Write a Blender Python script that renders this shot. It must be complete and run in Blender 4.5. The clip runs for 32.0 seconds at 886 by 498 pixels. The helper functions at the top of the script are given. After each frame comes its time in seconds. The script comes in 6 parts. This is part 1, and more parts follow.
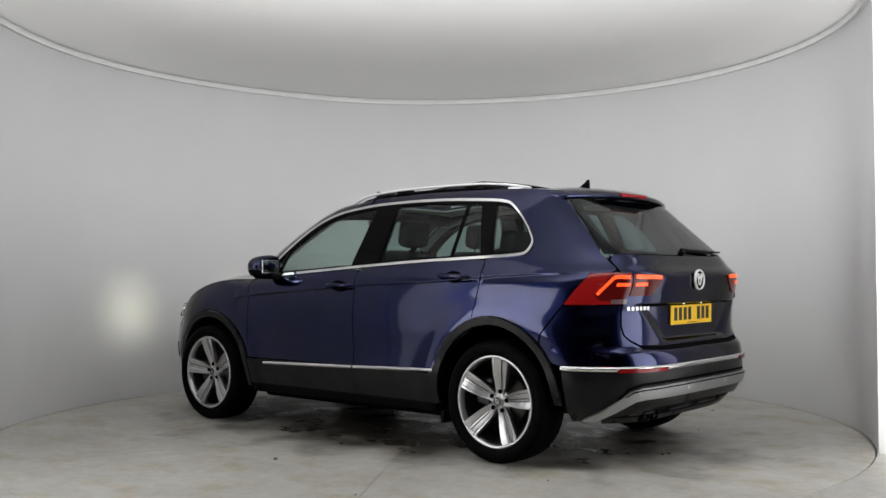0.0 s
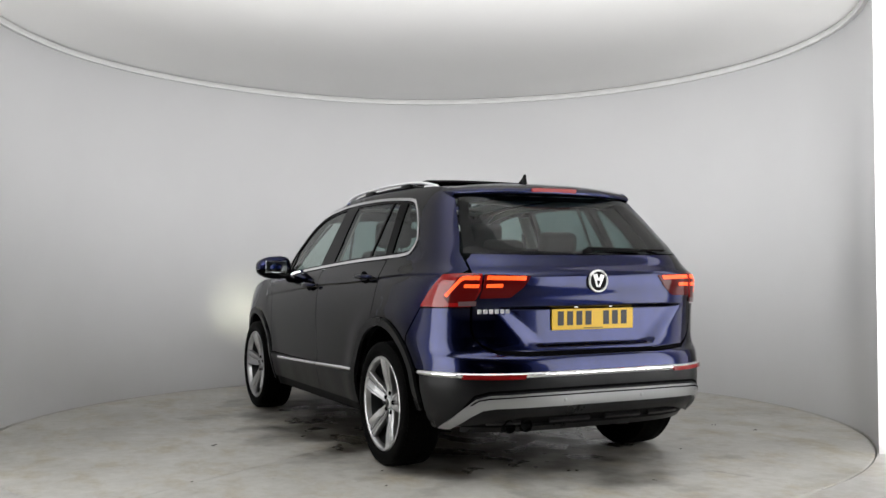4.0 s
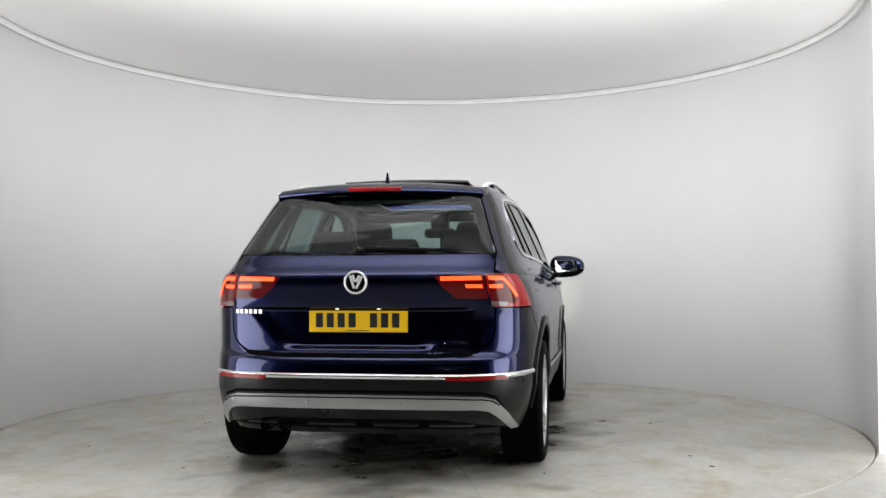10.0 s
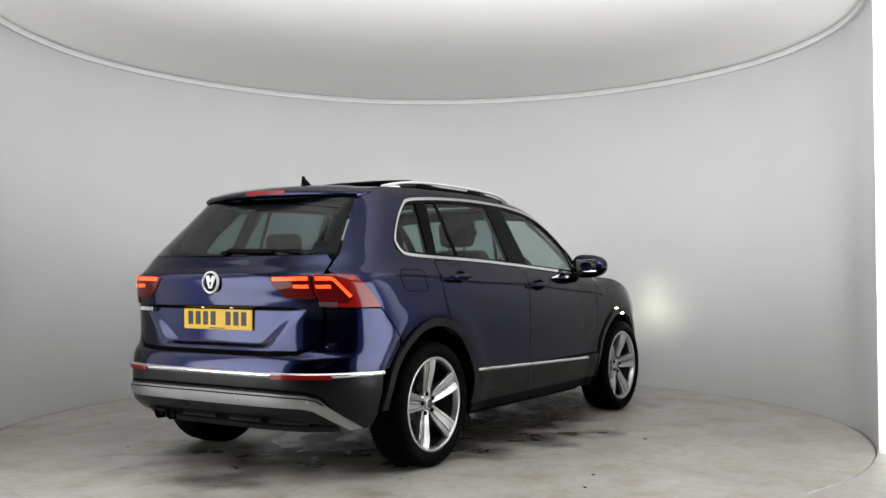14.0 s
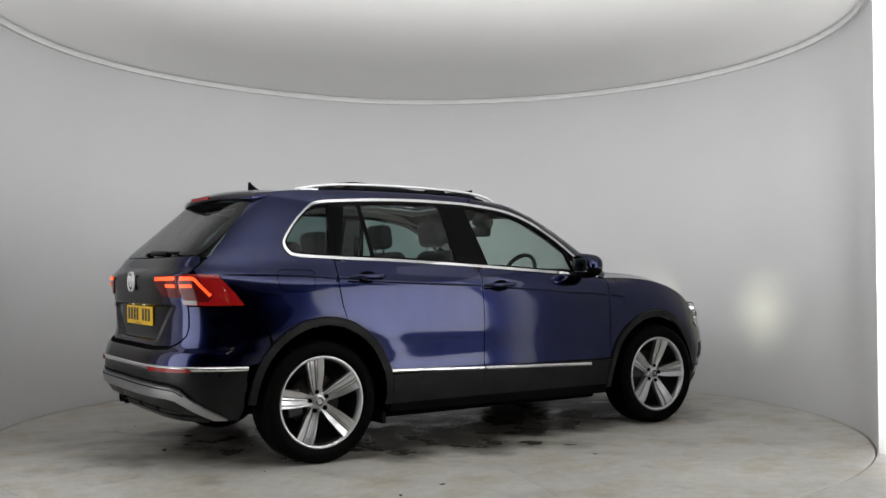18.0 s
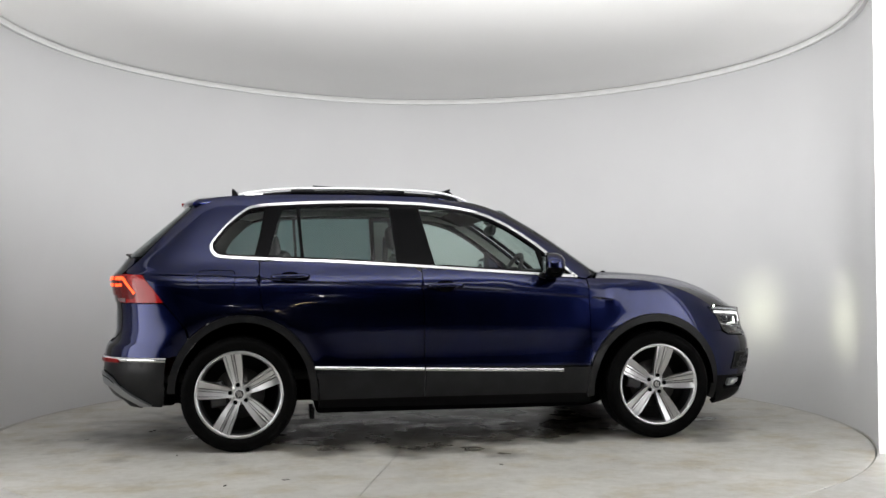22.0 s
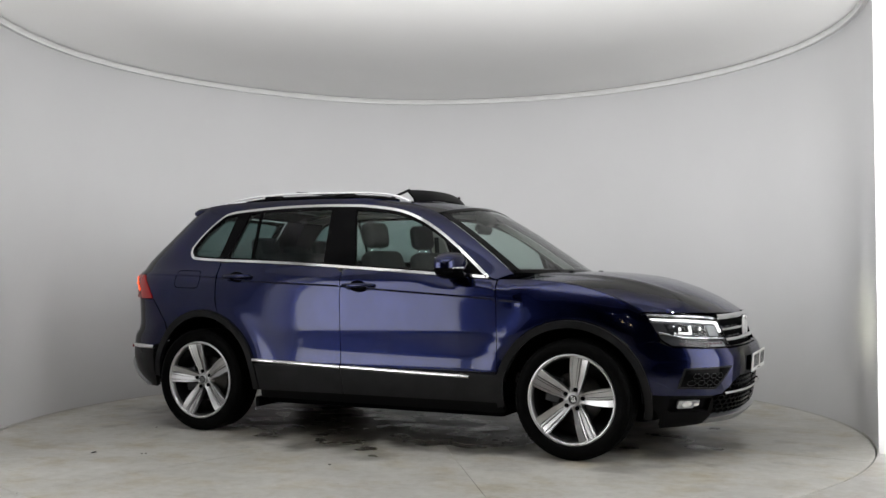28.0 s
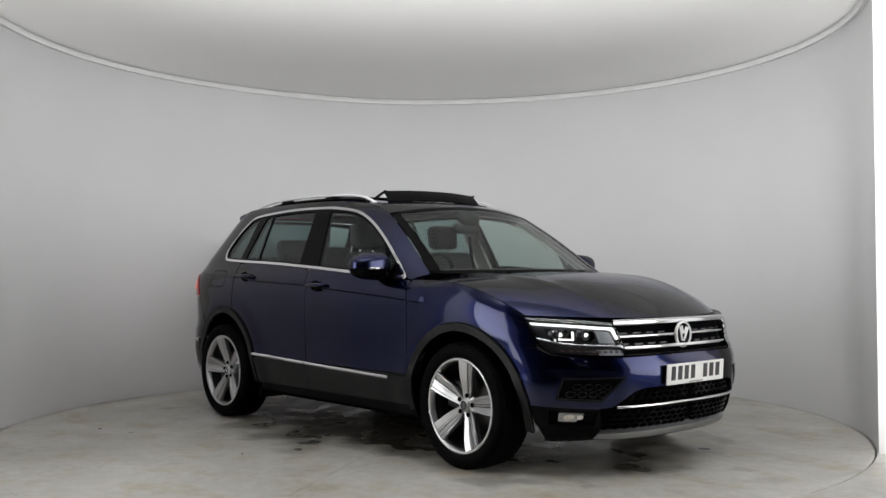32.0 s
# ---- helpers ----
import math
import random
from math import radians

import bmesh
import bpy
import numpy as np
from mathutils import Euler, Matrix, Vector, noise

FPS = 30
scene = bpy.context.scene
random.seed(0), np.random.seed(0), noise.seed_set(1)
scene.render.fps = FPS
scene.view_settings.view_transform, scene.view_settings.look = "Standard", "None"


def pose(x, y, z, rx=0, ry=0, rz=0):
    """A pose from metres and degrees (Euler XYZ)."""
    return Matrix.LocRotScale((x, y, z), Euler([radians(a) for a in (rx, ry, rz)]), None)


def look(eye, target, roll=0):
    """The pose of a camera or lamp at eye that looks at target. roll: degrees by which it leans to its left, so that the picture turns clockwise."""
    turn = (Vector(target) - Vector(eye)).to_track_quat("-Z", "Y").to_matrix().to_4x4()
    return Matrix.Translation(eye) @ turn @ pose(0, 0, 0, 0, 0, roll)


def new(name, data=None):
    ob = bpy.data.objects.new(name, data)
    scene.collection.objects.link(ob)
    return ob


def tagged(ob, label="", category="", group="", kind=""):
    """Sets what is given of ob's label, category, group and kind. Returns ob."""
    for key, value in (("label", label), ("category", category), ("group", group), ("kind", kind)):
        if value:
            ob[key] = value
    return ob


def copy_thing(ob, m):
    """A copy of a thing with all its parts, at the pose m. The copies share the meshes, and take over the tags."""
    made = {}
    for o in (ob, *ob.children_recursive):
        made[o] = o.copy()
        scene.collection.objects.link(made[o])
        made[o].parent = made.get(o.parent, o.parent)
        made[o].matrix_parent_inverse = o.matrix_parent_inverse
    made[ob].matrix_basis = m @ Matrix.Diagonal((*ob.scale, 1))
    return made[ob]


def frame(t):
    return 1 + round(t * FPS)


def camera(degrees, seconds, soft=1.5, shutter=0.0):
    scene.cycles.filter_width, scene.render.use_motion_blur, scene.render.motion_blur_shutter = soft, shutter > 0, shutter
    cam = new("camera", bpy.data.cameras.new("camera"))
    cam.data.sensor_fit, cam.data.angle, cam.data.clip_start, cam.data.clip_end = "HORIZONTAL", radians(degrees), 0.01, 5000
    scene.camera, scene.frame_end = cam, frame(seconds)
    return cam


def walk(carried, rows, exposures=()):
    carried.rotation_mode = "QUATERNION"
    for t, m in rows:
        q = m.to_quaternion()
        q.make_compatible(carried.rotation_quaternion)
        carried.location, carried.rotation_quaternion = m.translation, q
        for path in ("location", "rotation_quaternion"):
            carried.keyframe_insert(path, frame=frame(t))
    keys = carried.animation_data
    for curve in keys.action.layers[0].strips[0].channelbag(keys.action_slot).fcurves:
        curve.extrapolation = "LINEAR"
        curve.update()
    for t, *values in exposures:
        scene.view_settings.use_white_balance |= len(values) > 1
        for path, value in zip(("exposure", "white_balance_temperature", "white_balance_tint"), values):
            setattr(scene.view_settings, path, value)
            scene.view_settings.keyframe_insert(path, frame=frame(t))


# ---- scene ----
# ---------------- camera ----------------
DURATION = 32.0
EYE = (0.0, -7.0678, 1.09)
YAW, PITCH, LEAN = 0.01808, 0.02313, 0.00403
AIM = (EYE[0] + math.sin(YAW) * math.cos(PITCH), EYE[1] + math.cos(YAW) * math.cos(PITCH), EYE[2] + math.sin(PITCH))
cam = camera(48.78, DURATION)
STAND = look(EYE, AIM, -math.degrees(LEAN))
walk(cam, [(0.0, STAND), (DURATION, STAND)],
     exposures=[(0.0, -0.90), (1.0, -0.62), (2.0, -0.57), (3.0, -0.57), (6.0, -0.87), (7.0, -0.57), (8.0, -0.41), (9.0, -0.39), (10.0, -0.39), (11.0, -0.38), (12.0, -0.53), (13.0, -0.66), (14.0, -0.66), (17.0, -0.67), (18.0, -0.93), (19.0, -1.02), (20.0, -1.06), (21.0, -0.92), (22.0, -0.51), (23.0, -0.44), (24.0, -0.46), (25.0, -0.40), (28.0, -0.79), (29.0, -0.87), (30.0, -0.88), (32.0, -0.89)])

# turntable: heading of the car at 0 s and its steady turn
HEADING, TURN_RATE = 2.4165, -0.10279
CAR_OFF = (0.0519, -0.0276)     # car's middle, seen from the turntable's axis
ROOM_R, WALL_H, CEIL_Z = 2.98, 2.81, 2.865

# ---------------- world and large lights ----------------
world = bpy.data.worlds.new("world")
world.use_nodes = True
world.node_tree.nodes["Background"].inputs[0].default_value = (0.05, 0.05, 0.055, 1)
world.node_tree.nodes["Background"].inputs[1].default_value = 0.3
scene.world = world


def panel_lamp(name, at, target, wide, high, watts, tint=(1, 1, 1)):
    data = bpy.data.lights.new(name, "AREA")
    data.shape, data.size, data.size_y, data.energy, data.color = "RECTANGLE", wide, high, watts, tint
    ob = new(name, data)
    ob.matrix_world = look(at, target)
    return ob


SIDE_WATTS, UP_WATTS, EDGE_WATTS = 48, 382, {-1: 19, 1: 28}
for sx in (-1, 1):
    bank = panel_lamp("light_bank", (sx * 3.24, -2.98, 1.42), (sx * 2.24, -2.78, 1.42), 1.9, 2.5, SIDE_WATTS, (1, 0.995, 0.985))
    bank.data.spread = radians(125)
up = panel_lamp("up_lamp", (0.25, -3.3, 2.32), (0.25, -1.9, 3.3), 4.4, 0.5, UP_WATTS, (1, 0.998, 0.994))
up.data.spread = radians(130)
# upright strips that wash the wall just past both edges of the view
for sx in (-1, 1):
    strip = panel_lamp("wall_washer", (sx * 2.43, -2.25, 1.40), (sx * 3.0, -1.45 if sx < 0 else -1.0, 1.40), 0.1, 2.7, EDGE_WATTS[sx], (1, 0.998, 0.99))
    strip.data.spread = radians(105 if sx < 0 else 85)

# ---------------- materials ----------------
def material(name, color, rough=0.5, metal=0.0, coat=0.0, coat_rough=0.03, trans=0.0, ior=1.45, alpha=1.0, spec=0.5, grain=0.0, grain_scale=40.0, bump=0.0, bump_scale=200.0, emit=None, emit_strength=0.0, rough_var=0.0):
    m = bpy.data.materials.new(name)
    m.use_nodes = True
    nt = m.node_tree
    b = nt.nodes["Principled BSDF"]
    b.inputs["Base Color"].default_value = (*color, 1)
    b.inputs["Roughness"].default_value = rough
    b.inputs["Metallic"].default_value = metal
    b.inputs["Coat Weight"].default_value = coat
    b.inputs["Coat Roughness"].default_value = coat_rough
    b.inputs["Transmission Weight"].default_value = trans
    b.inputs["IOR"].default_value = ior
    b.inputs["Alpha"].default_value = alpha
    b.inputs["Specular IOR Level"].default_value = spec
    if emit:
        b.inputs["Emission Color"].default_value = (*emit, 1)
        b.inputs["Emission Strength"].default_value = emit_strength
    if grain or bump or rough_var:
        co = nt.nodes.new("ShaderNodeTexCoord")
    if grain:
        n = nt.nodes.new("ShaderNodeTexNoise")
        n.inputs["Scale"].default_value, n.inputs["Detail"].default_value = grain_scale, 6
        r = nt.nodes.new("ShaderNodeValToRGB")
        r.color_ramp.elements[0].position, r.color_ramp.elements[1].position = 0.3, 0.7
        r.color_ramp.elements[0].color = (*[c * (1 - grain) for c in color], 1)
        r.color_ramp.elements[1].color = (*[min(1, c * (1 + grain)) for c in color], 1)
        nt.links.new(co.outputs["Object"], n.inputs["Vector"])
        nt.links.new(n.outputs["Fac"], r.inputs["Fac"])
        nt.links.new(r.outputs["Color"], b.inputs["Base Color"])
    if rough_var:
        n = nt.nodes.new("ShaderNodeTexNoise")
        n.inputs["Scale"].default_value, n.inputs["Detail"].default_value = grain_scale * 0.4, 5
        r = nt.nodes.new("ShaderNodeMapRange")
        r.inputs["To Min"].default_value, r.inputs["To Max"].default_value = max(0, rough - rough_var), min(1, rough + rough_var)
        nt.links.new(co.outputs["Object"], n.inputs["Vector"])
        nt.links.new(n.outputs["Fac"], r.inputs["Value"])
        nt.links.new(r.outputs["Result"], b.inputs["Roughness"])
    if bump:
        n = nt.nodes.new("ShaderNodeTexNoise")
        n.inputs["Scale"].default_value, n.inputs["Detail"].default_value = bump_scale, 3
        k = nt.nodes.new("ShaderNodeBump")
        k.inputs["Strength"].default_value, k.inputs["Distance"].default_value = bump, 0.002
        nt.links.new(co.outputs["Object"], n.inputs["Vector"])
        nt.links.new(n.outputs["Fac"], k.inputs["Height"])
        nt.links.new(k.outputs["Normal"], b.inputs["Normal"])
    return m


WALL = material("white_wall_paint", (0.63, 0.63, 0.637), 0.5, grain=0.02, grain_scale=1.3, bump=0.05, bump_scale=60)
CEILING = material("white_ceiling_paint", (0.85, 0.845, 0.835), 0.6, grain=0.015, grain_scale=0.9)
TRIM_WHITE = material("white_trim_paint", (0.56, 0.56, 0.555), 0.5, grain=0.03, grain_scale=6)
DARK_ROOM = material("dark_wall_paint", (0.03, 0.03, 0.033), 0.8, grain=0.2, grain_scale=2)
ADDED_GREY = material("added_ceiling_grey", (0.22, 0.22, 0.22), 0.7, grain=0.1, grain_scale=2)
PAINT = material("blue_metallic_paint", (0.004, 0.009, 0.052), 0.2, 1.0, coat=0.72, coat_rough=0.02)
PAINT.node_tree.nodes["Principled BSDF"].inputs["Specular Tint"].default_value = (0.05, 0.07, 0.22, 1)
PAINT.node_tree.nodes["Principled BSDF"].inputs["Coat IOR"].default_value = 1.55
def water_marks(m):
    """Dried water marks: patches and streaks where the lacquer is duller."""
    nt = m.node_tree
    b = nt.nodes["Principled BSDF"]
    co = nt.nodes.new("ShaderNodeTexCoord")
    for scale, stretch, lo, hi, sock, v0, v1 in ((3.5, (1, 1, 0.6), 0.45, 0.62, "Coat Roughness", 0.04, 0.10), (11.0, (1, 1, 0.35), 0.4, 0.7, "Roughness", 0.20, 0.27)):
        mp = nt.nodes.new("ShaderNodeMapping")
        mp.inputs["Scale"].default_value = stretch
        n = nt.nodes.new("ShaderNodeTexNoise")
        n.inputs["Scale"].default_value, n.inputs["Detail"].default_value, n.inputs["Roughness"].default_value = scale, 8, 0.65
        r = nt.nodes.new("ShaderNodeMapRange")
        r.inputs["From Min"].default_value, r.inputs["From Max"].default_value = lo, hi
        r.inputs["To Min"].default_value, r.inputs["To Max"].default_value = v0, v1
        nt.links.new(co.outputs["Object"], mp.inputs[0])
        nt.links.new(mp.outputs[0], n.inputs["Vector"])
        nt.links.new(n.outputs["Fac"], r.inputs["Value"])
        nt.links.new(r.outputs["Result"], b.inputs[sock])


water_marks(PAINT)


def dust(m, clean, dusty):
    """Thin dried film in clouds and runs on the paint."""
    nt = m.node_tree
    co = nt.nodes.new("ShaderNodeTexCoord")
    mp = nt.nodes.new("ShaderNodeMapping")
    mp.inputs["Scale"].default_value = (1.6, 1.6, 1.0)
    n = nt.nodes.new("ShaderNodeTexNoise")
    n.inputs["Scale"].default_value, n.inputs["Detail"].default_value, n.inputs["Roughness"].default_value = 3.2, 9, 0.68
    r = nt.nodes.new("ShaderNodeValToRGB")
    r.color_ramp.elements[0].position, r.color_ramp.elements[1].position = 0.42, 0.66
    r.color_ramp.elements[0].color, r.color_ramp.elements[1].color = (*clean, 1), (*dusty, 1)
    nt.links.new(co.outputs["Object"], mp.inputs[0])
    nt.links.new(mp.outputs[0], n.inputs["Vector"])
    nt.links.new(n.outputs["Fac"], r.inputs["Fac"])
    nt.links.new(r.outputs["Color"], nt.nodes["Principled BSDF"].inputs["Base Color"])


dust(PAINT, (0.0045, 0.0080, 0.048), (0.0082, 0.0125, 0.059))
GREY_CLAD = material("dark_grey_plastic", (0.008, 0.0083, 0.009), 0.32, spec=0.24, rough_var=0.16, grain=0.35, grain_scale=7, bump=0.08, bump_scale=500)
BLACK_PLASTIC = material("black_plastic", (0.003, 0.003, 0.0033), 0.45, spec=0.07, bump=0.1, bump_scale=400)
GLOSS_BLACK = material("gloss_black", (0.002, 0.002, 0.0023), 0.1, spec=0.05)
SEAM = material("shut_line_black", (0.002, 0.002, 0.0025), 0.9, spec=0.03)
CHROME = material("chrome", (0.82, 0.82, 0.83), 0.08, 1.0)
BADGE_WHITE = material("bright_badge_silver", (0.8, 0.8, 0.81), 0.25, 0.35)
SATIN = material("satin_silver", (0.66, 0.67, 0.68), 0.42, 1.0)
RAIL_SILVER = material("rail_silver_paint", (0.72, 0.72, 0.73), 0.35, 0.3)
SILVER = material("silver_paint", (0.38, 0.39, 0.40), 0.33, 0.85)
RUBBER = material("tyre_rubber", (0.002, 0.002, 0.002), 0.6, spec=0.045, grain=0.25, grain_scale=25, bump=0.3, bump_scale=300)
ALLOY = material("machined_alloy", (0.58, 0.58, 0.59), 0.36, 1.0)
ALLOY_DARK = material("dark_alloy", (0.06, 0.06, 0.063), 0.4, 0.8)
DISC = material("brake_disc", (0.12, 0.115, 0.11), 0.4, 0.9)
FABRIC = material("dark_seat_fabric", (0.014, 0.014, 0.015), 0.85, grain=0.3, grain_scale=90, bump=0.3, bump_scale=300)
LINER = material("pale_headliner", (0.42, 0.42, 0.39), 0.9, grain=0.05, grain_scale=50)
CABIN = material("dark_cabin_plastic", (0.014, 0.014, 0.015), 0.6, bump=0.1, bump_scale=400)


def glass_material(name, tint, rough=0.0):
    m = bpy.data.materials.new(name)
    m.use_nodes = True
    nt = m.node_tree
    out = nt.nodes["Material Output"]
    nt.nodes.remove(nt.nodes["Principled BSDF"])
    clear = nt.nodes.new("ShaderNodeBsdfTransparent")
    clear.inputs[0].default_value = (*tint, 1)
    gloss = nt.nodes.new("ShaderNodeBsdfGlossy")
    gloss.inputs["Roughness"].default_value = rough
    mix = nt.nodes.new("ShaderNodeMixShader")
    fr = nt.nodes.new("ShaderNodeLayerWeight")
    pw = nt.nodes.new("ShaderNodeMath")
    pw.operation = "POWER"
    pw.inputs[1].default_value = 4.0
    ad = nt.nodes.new("ShaderNodeMath")
    ad.operation = "MULTIPLY_ADD"
    ad.inputs[1].default_value, ad.inputs[2].default_value = 0.8, 0.03
    nt.links.new(fr.outputs["Facing"], pw.inputs[0])
    nt.links.new(pw.outputs[0], ad.inputs[0])
    nt.links.new(ad.outputs[0], mix.inputs[0])
    nt.links.new(clear.outputs[0], mix.inputs[1])
    nt.links.new(gloss.outputs[0], mix.inputs[2])
    nt.links.new(mix.outputs[0], out.inputs[0])
    return m


GLASS = glass_material("green_tinted_glass", (0.66, 0.75, 0.72))
PRIVACY = glass_material("dark_tinted_glass", (0.30, 0.40, 0.39))
LENS = glass_material("clear_lamp_lens", (0.9, 0.92, 0.94))
RED_LENS = material("red_lamp_lens", (0.22, 0.006, 0.007), 0.08, coat=0.2, emit=(1.0, 0.03, 0.02), emit_strength=0.1)
RED_DARK = material("smoked_red_lens", (0.06, 0.004, 0.005), 0.08, spec=0.3, coat=0.1, emit=(1.0, 0.03, 0.02), emit_strength=0.05)
RED_DULL = material("dull_red_lens", (0.22, 0.008, 0.009), 0.15, spec=0.4)
MIRROR = material("mirror_glass", (0.75, 0.78, 0.78), 0.02, 1.0)
RED_GLOW = material("red_led_glow", (0.8, 0.05, 0.02), 0.3, emit=(1.0, 0.10, 0.015), emit_strength=2.6)
WHITE_LENS = material("pale_lamp_lens", (0.16, 0.10, 0.105), 0.12, coat=1.0)
WHITE_GLOW = material("white_led_glow", (0.9, 0.9, 0.9), 0.3, emit=(1.0, 0.98, 0.95), emit_strength=3.0)
BEAM_GLOW = material("headlamp_bulb_glow", (0.9, 0.9, 0.9), 0.3, emit=(1.0, 1.0, 0.72), emit_strength=1900.0)
BEZEL = material("dark_lamp_bezel", (0.05, 0.05, 0.055), 0.25, 0.6)
LAMP_SILVER = material("frosted_lamp_silver", (0.36, 0.37, 0.38), 0.38, 0.5)
PLATE_YELLOW = material("yellow_plate", (0.85, 0.52, 0.012), 0.35)
PLATE_WHITE = material("white_plate", (0.8, 0.8, 0.78), 0.35)
PLATE_INK = material("plate_ink", (0.012, 0.012, 0.014), 0.4)


def floor_material(name, color, stain, wet_shade=0.0):
    m = bpy.data.materials.new(name)
    m.use_nodes = True
    nt = m.node_tree
    b = nt.nodes["Principled BSDF"]
    co = nt.nodes.new("ShaderNodeTexCoord")

    def noise_ramp(scale, lo, hi, c0, c1, stretch=(1, 1, 1), detail=8, rough=0.6):
        mp = nt.nodes.new("ShaderNodeMapping")
        mp.inputs["Scale"].default_value = stretch
        n = nt.nodes.new("ShaderNodeTexNoise")
        n.inputs["Scale"].default_value, n.inputs["Detail"].default_value, n.inputs["Roughness"].default_value = scale, detail, rough
        r = nt.nodes.new("ShaderNodeValToRGB")
        r.color_ramp.elements[0].position, r.color_ramp.elements[1].position = lo, hi
        r.color_ramp.elements[0].color, r.color_ramp.elements[1].color = (*c0, 1), (*c1, 1)
        nt.links.new(co.outputs["Object"], mp.inputs[0])
        nt.links.new(mp.outputs[0], n.inputs["Vector"])
        nt.links.new(n.outputs["Fac"], r.inputs["Fac"])
        return r

    def mult(a, c, fac=1.0):
        x = nt.nodes.new("ShaderNodeMixRGB")
        x.blend_type = "MULTIPLY"
        x.inputs[0].default_value = fac
        nt.links.new(a, x.inputs[1])
        nt.links.new(c, x.inputs[2])
        return x.outputs[0]

    base = noise_ramp(0.9, 0.3, 0.7, [c * 0.86 for c in color], [min(1, c * 1.1) for c in color])
    fine = noise_ramp(14, 0.35, 0.62, (0.88, 0.875, 0.86), (1, 1, 1))
    rust = noise_ramp(2.6, 0.49, 0.70, (1, 1, 1), stain, (1.0, 1.4, 1), 9, 0.68)
    speck = noise_ramp(30, 0.60, 0.74, (1, 1, 1), (0.74, 0.72, 0.68), (1, 1, 1), 4, 0.7)
    dark = noise_ramp(2.7, 0.55, 0.75, (1, 1, 1), (0.83, 0.815, 0.79), (1.6, 0.8, 1), 7, 0.6)
    c = mult(base.outputs[0], fine.outputs[0])
    c = mult(c, rust.outputs[0])
    c = mult(c, dark.outputs[0])
    c = mult(c, speck.outputs[0])
    # Wet patch under the car, its colour darkened further for the car's shade.
    if wet_shade:
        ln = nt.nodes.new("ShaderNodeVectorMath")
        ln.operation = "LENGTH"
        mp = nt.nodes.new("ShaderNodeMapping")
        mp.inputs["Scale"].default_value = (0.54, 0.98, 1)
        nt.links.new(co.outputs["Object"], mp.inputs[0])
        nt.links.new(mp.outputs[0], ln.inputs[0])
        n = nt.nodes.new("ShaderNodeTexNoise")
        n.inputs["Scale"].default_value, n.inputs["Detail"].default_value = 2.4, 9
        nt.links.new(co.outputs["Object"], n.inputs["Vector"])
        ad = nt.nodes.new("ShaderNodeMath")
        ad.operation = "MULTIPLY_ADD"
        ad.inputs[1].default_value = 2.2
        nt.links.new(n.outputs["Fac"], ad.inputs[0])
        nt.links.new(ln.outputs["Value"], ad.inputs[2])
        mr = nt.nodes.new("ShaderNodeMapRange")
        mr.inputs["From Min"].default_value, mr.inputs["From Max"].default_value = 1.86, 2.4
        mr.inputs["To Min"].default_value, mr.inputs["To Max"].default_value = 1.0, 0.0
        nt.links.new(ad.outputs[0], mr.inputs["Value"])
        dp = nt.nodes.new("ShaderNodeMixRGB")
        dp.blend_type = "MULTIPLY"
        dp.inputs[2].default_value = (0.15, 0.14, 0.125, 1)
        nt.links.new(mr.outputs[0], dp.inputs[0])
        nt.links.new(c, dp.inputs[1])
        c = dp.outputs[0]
    nt.links.new(c, b.inputs["Base Color"])
    g = noise_ramp(2.1, 0.40, 0.66, (0.55,) * 3, (0.32,) * 3, (1, 1.4, 1), 7, 0.6)
    if wet_shade:
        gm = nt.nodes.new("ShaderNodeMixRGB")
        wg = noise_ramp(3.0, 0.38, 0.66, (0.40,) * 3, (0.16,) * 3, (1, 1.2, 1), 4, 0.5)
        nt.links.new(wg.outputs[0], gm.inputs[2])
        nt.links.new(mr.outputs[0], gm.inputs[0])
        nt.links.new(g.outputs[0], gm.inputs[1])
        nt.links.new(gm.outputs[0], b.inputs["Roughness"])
    else:
        nt.links.new(g.outputs[0], b.inputs["Roughness"])
    k = nt.nodes.new("ShaderNodeBump")
    k.inputs["Strength"].default_value, k.inputs["Distance"].default_value = 0.12, 0.002
    rough_n = nt.nodes.new("ShaderNodeTexNoise")
    rough_n.inputs["Scale"].default_value, rough_n.inputs["Detail"].default_value = 45, 5
    nt.links.new(co.outputs["Object"], rough_n.inputs["Vector"])
    nt.links.new(rough_n.outputs["Fac"], k.inputs["Height"])
    nt.links.new(k.outputs[0], b.inputs["Normal"])
    return m


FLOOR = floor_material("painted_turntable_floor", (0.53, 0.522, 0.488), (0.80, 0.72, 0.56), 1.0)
FLOOR_OUT = floor_material("painted_floor", (0.51, 0.503, 0.48), (0.85, 0.8, 0.7))


# ---------------- mesh helpers ----------------
def from_bm(name, bm, mat, parent=None, label="", smooth=True):
    me = bpy.data.meshes.new(name)
    bm.to_mesh(me)
    bm.free()
    if smooth:
        for p in me.polygons:
            p.use_smooth = True
    me.materials.append(mat)
    ob = new(name, me)
    if parent:
        ob.parent = parent
    return tagged(ob, label)


def part(name, bm, mat, parent, label="", smooth=False):
    return from_bm(name, bm, mat, parent, label, smooth)


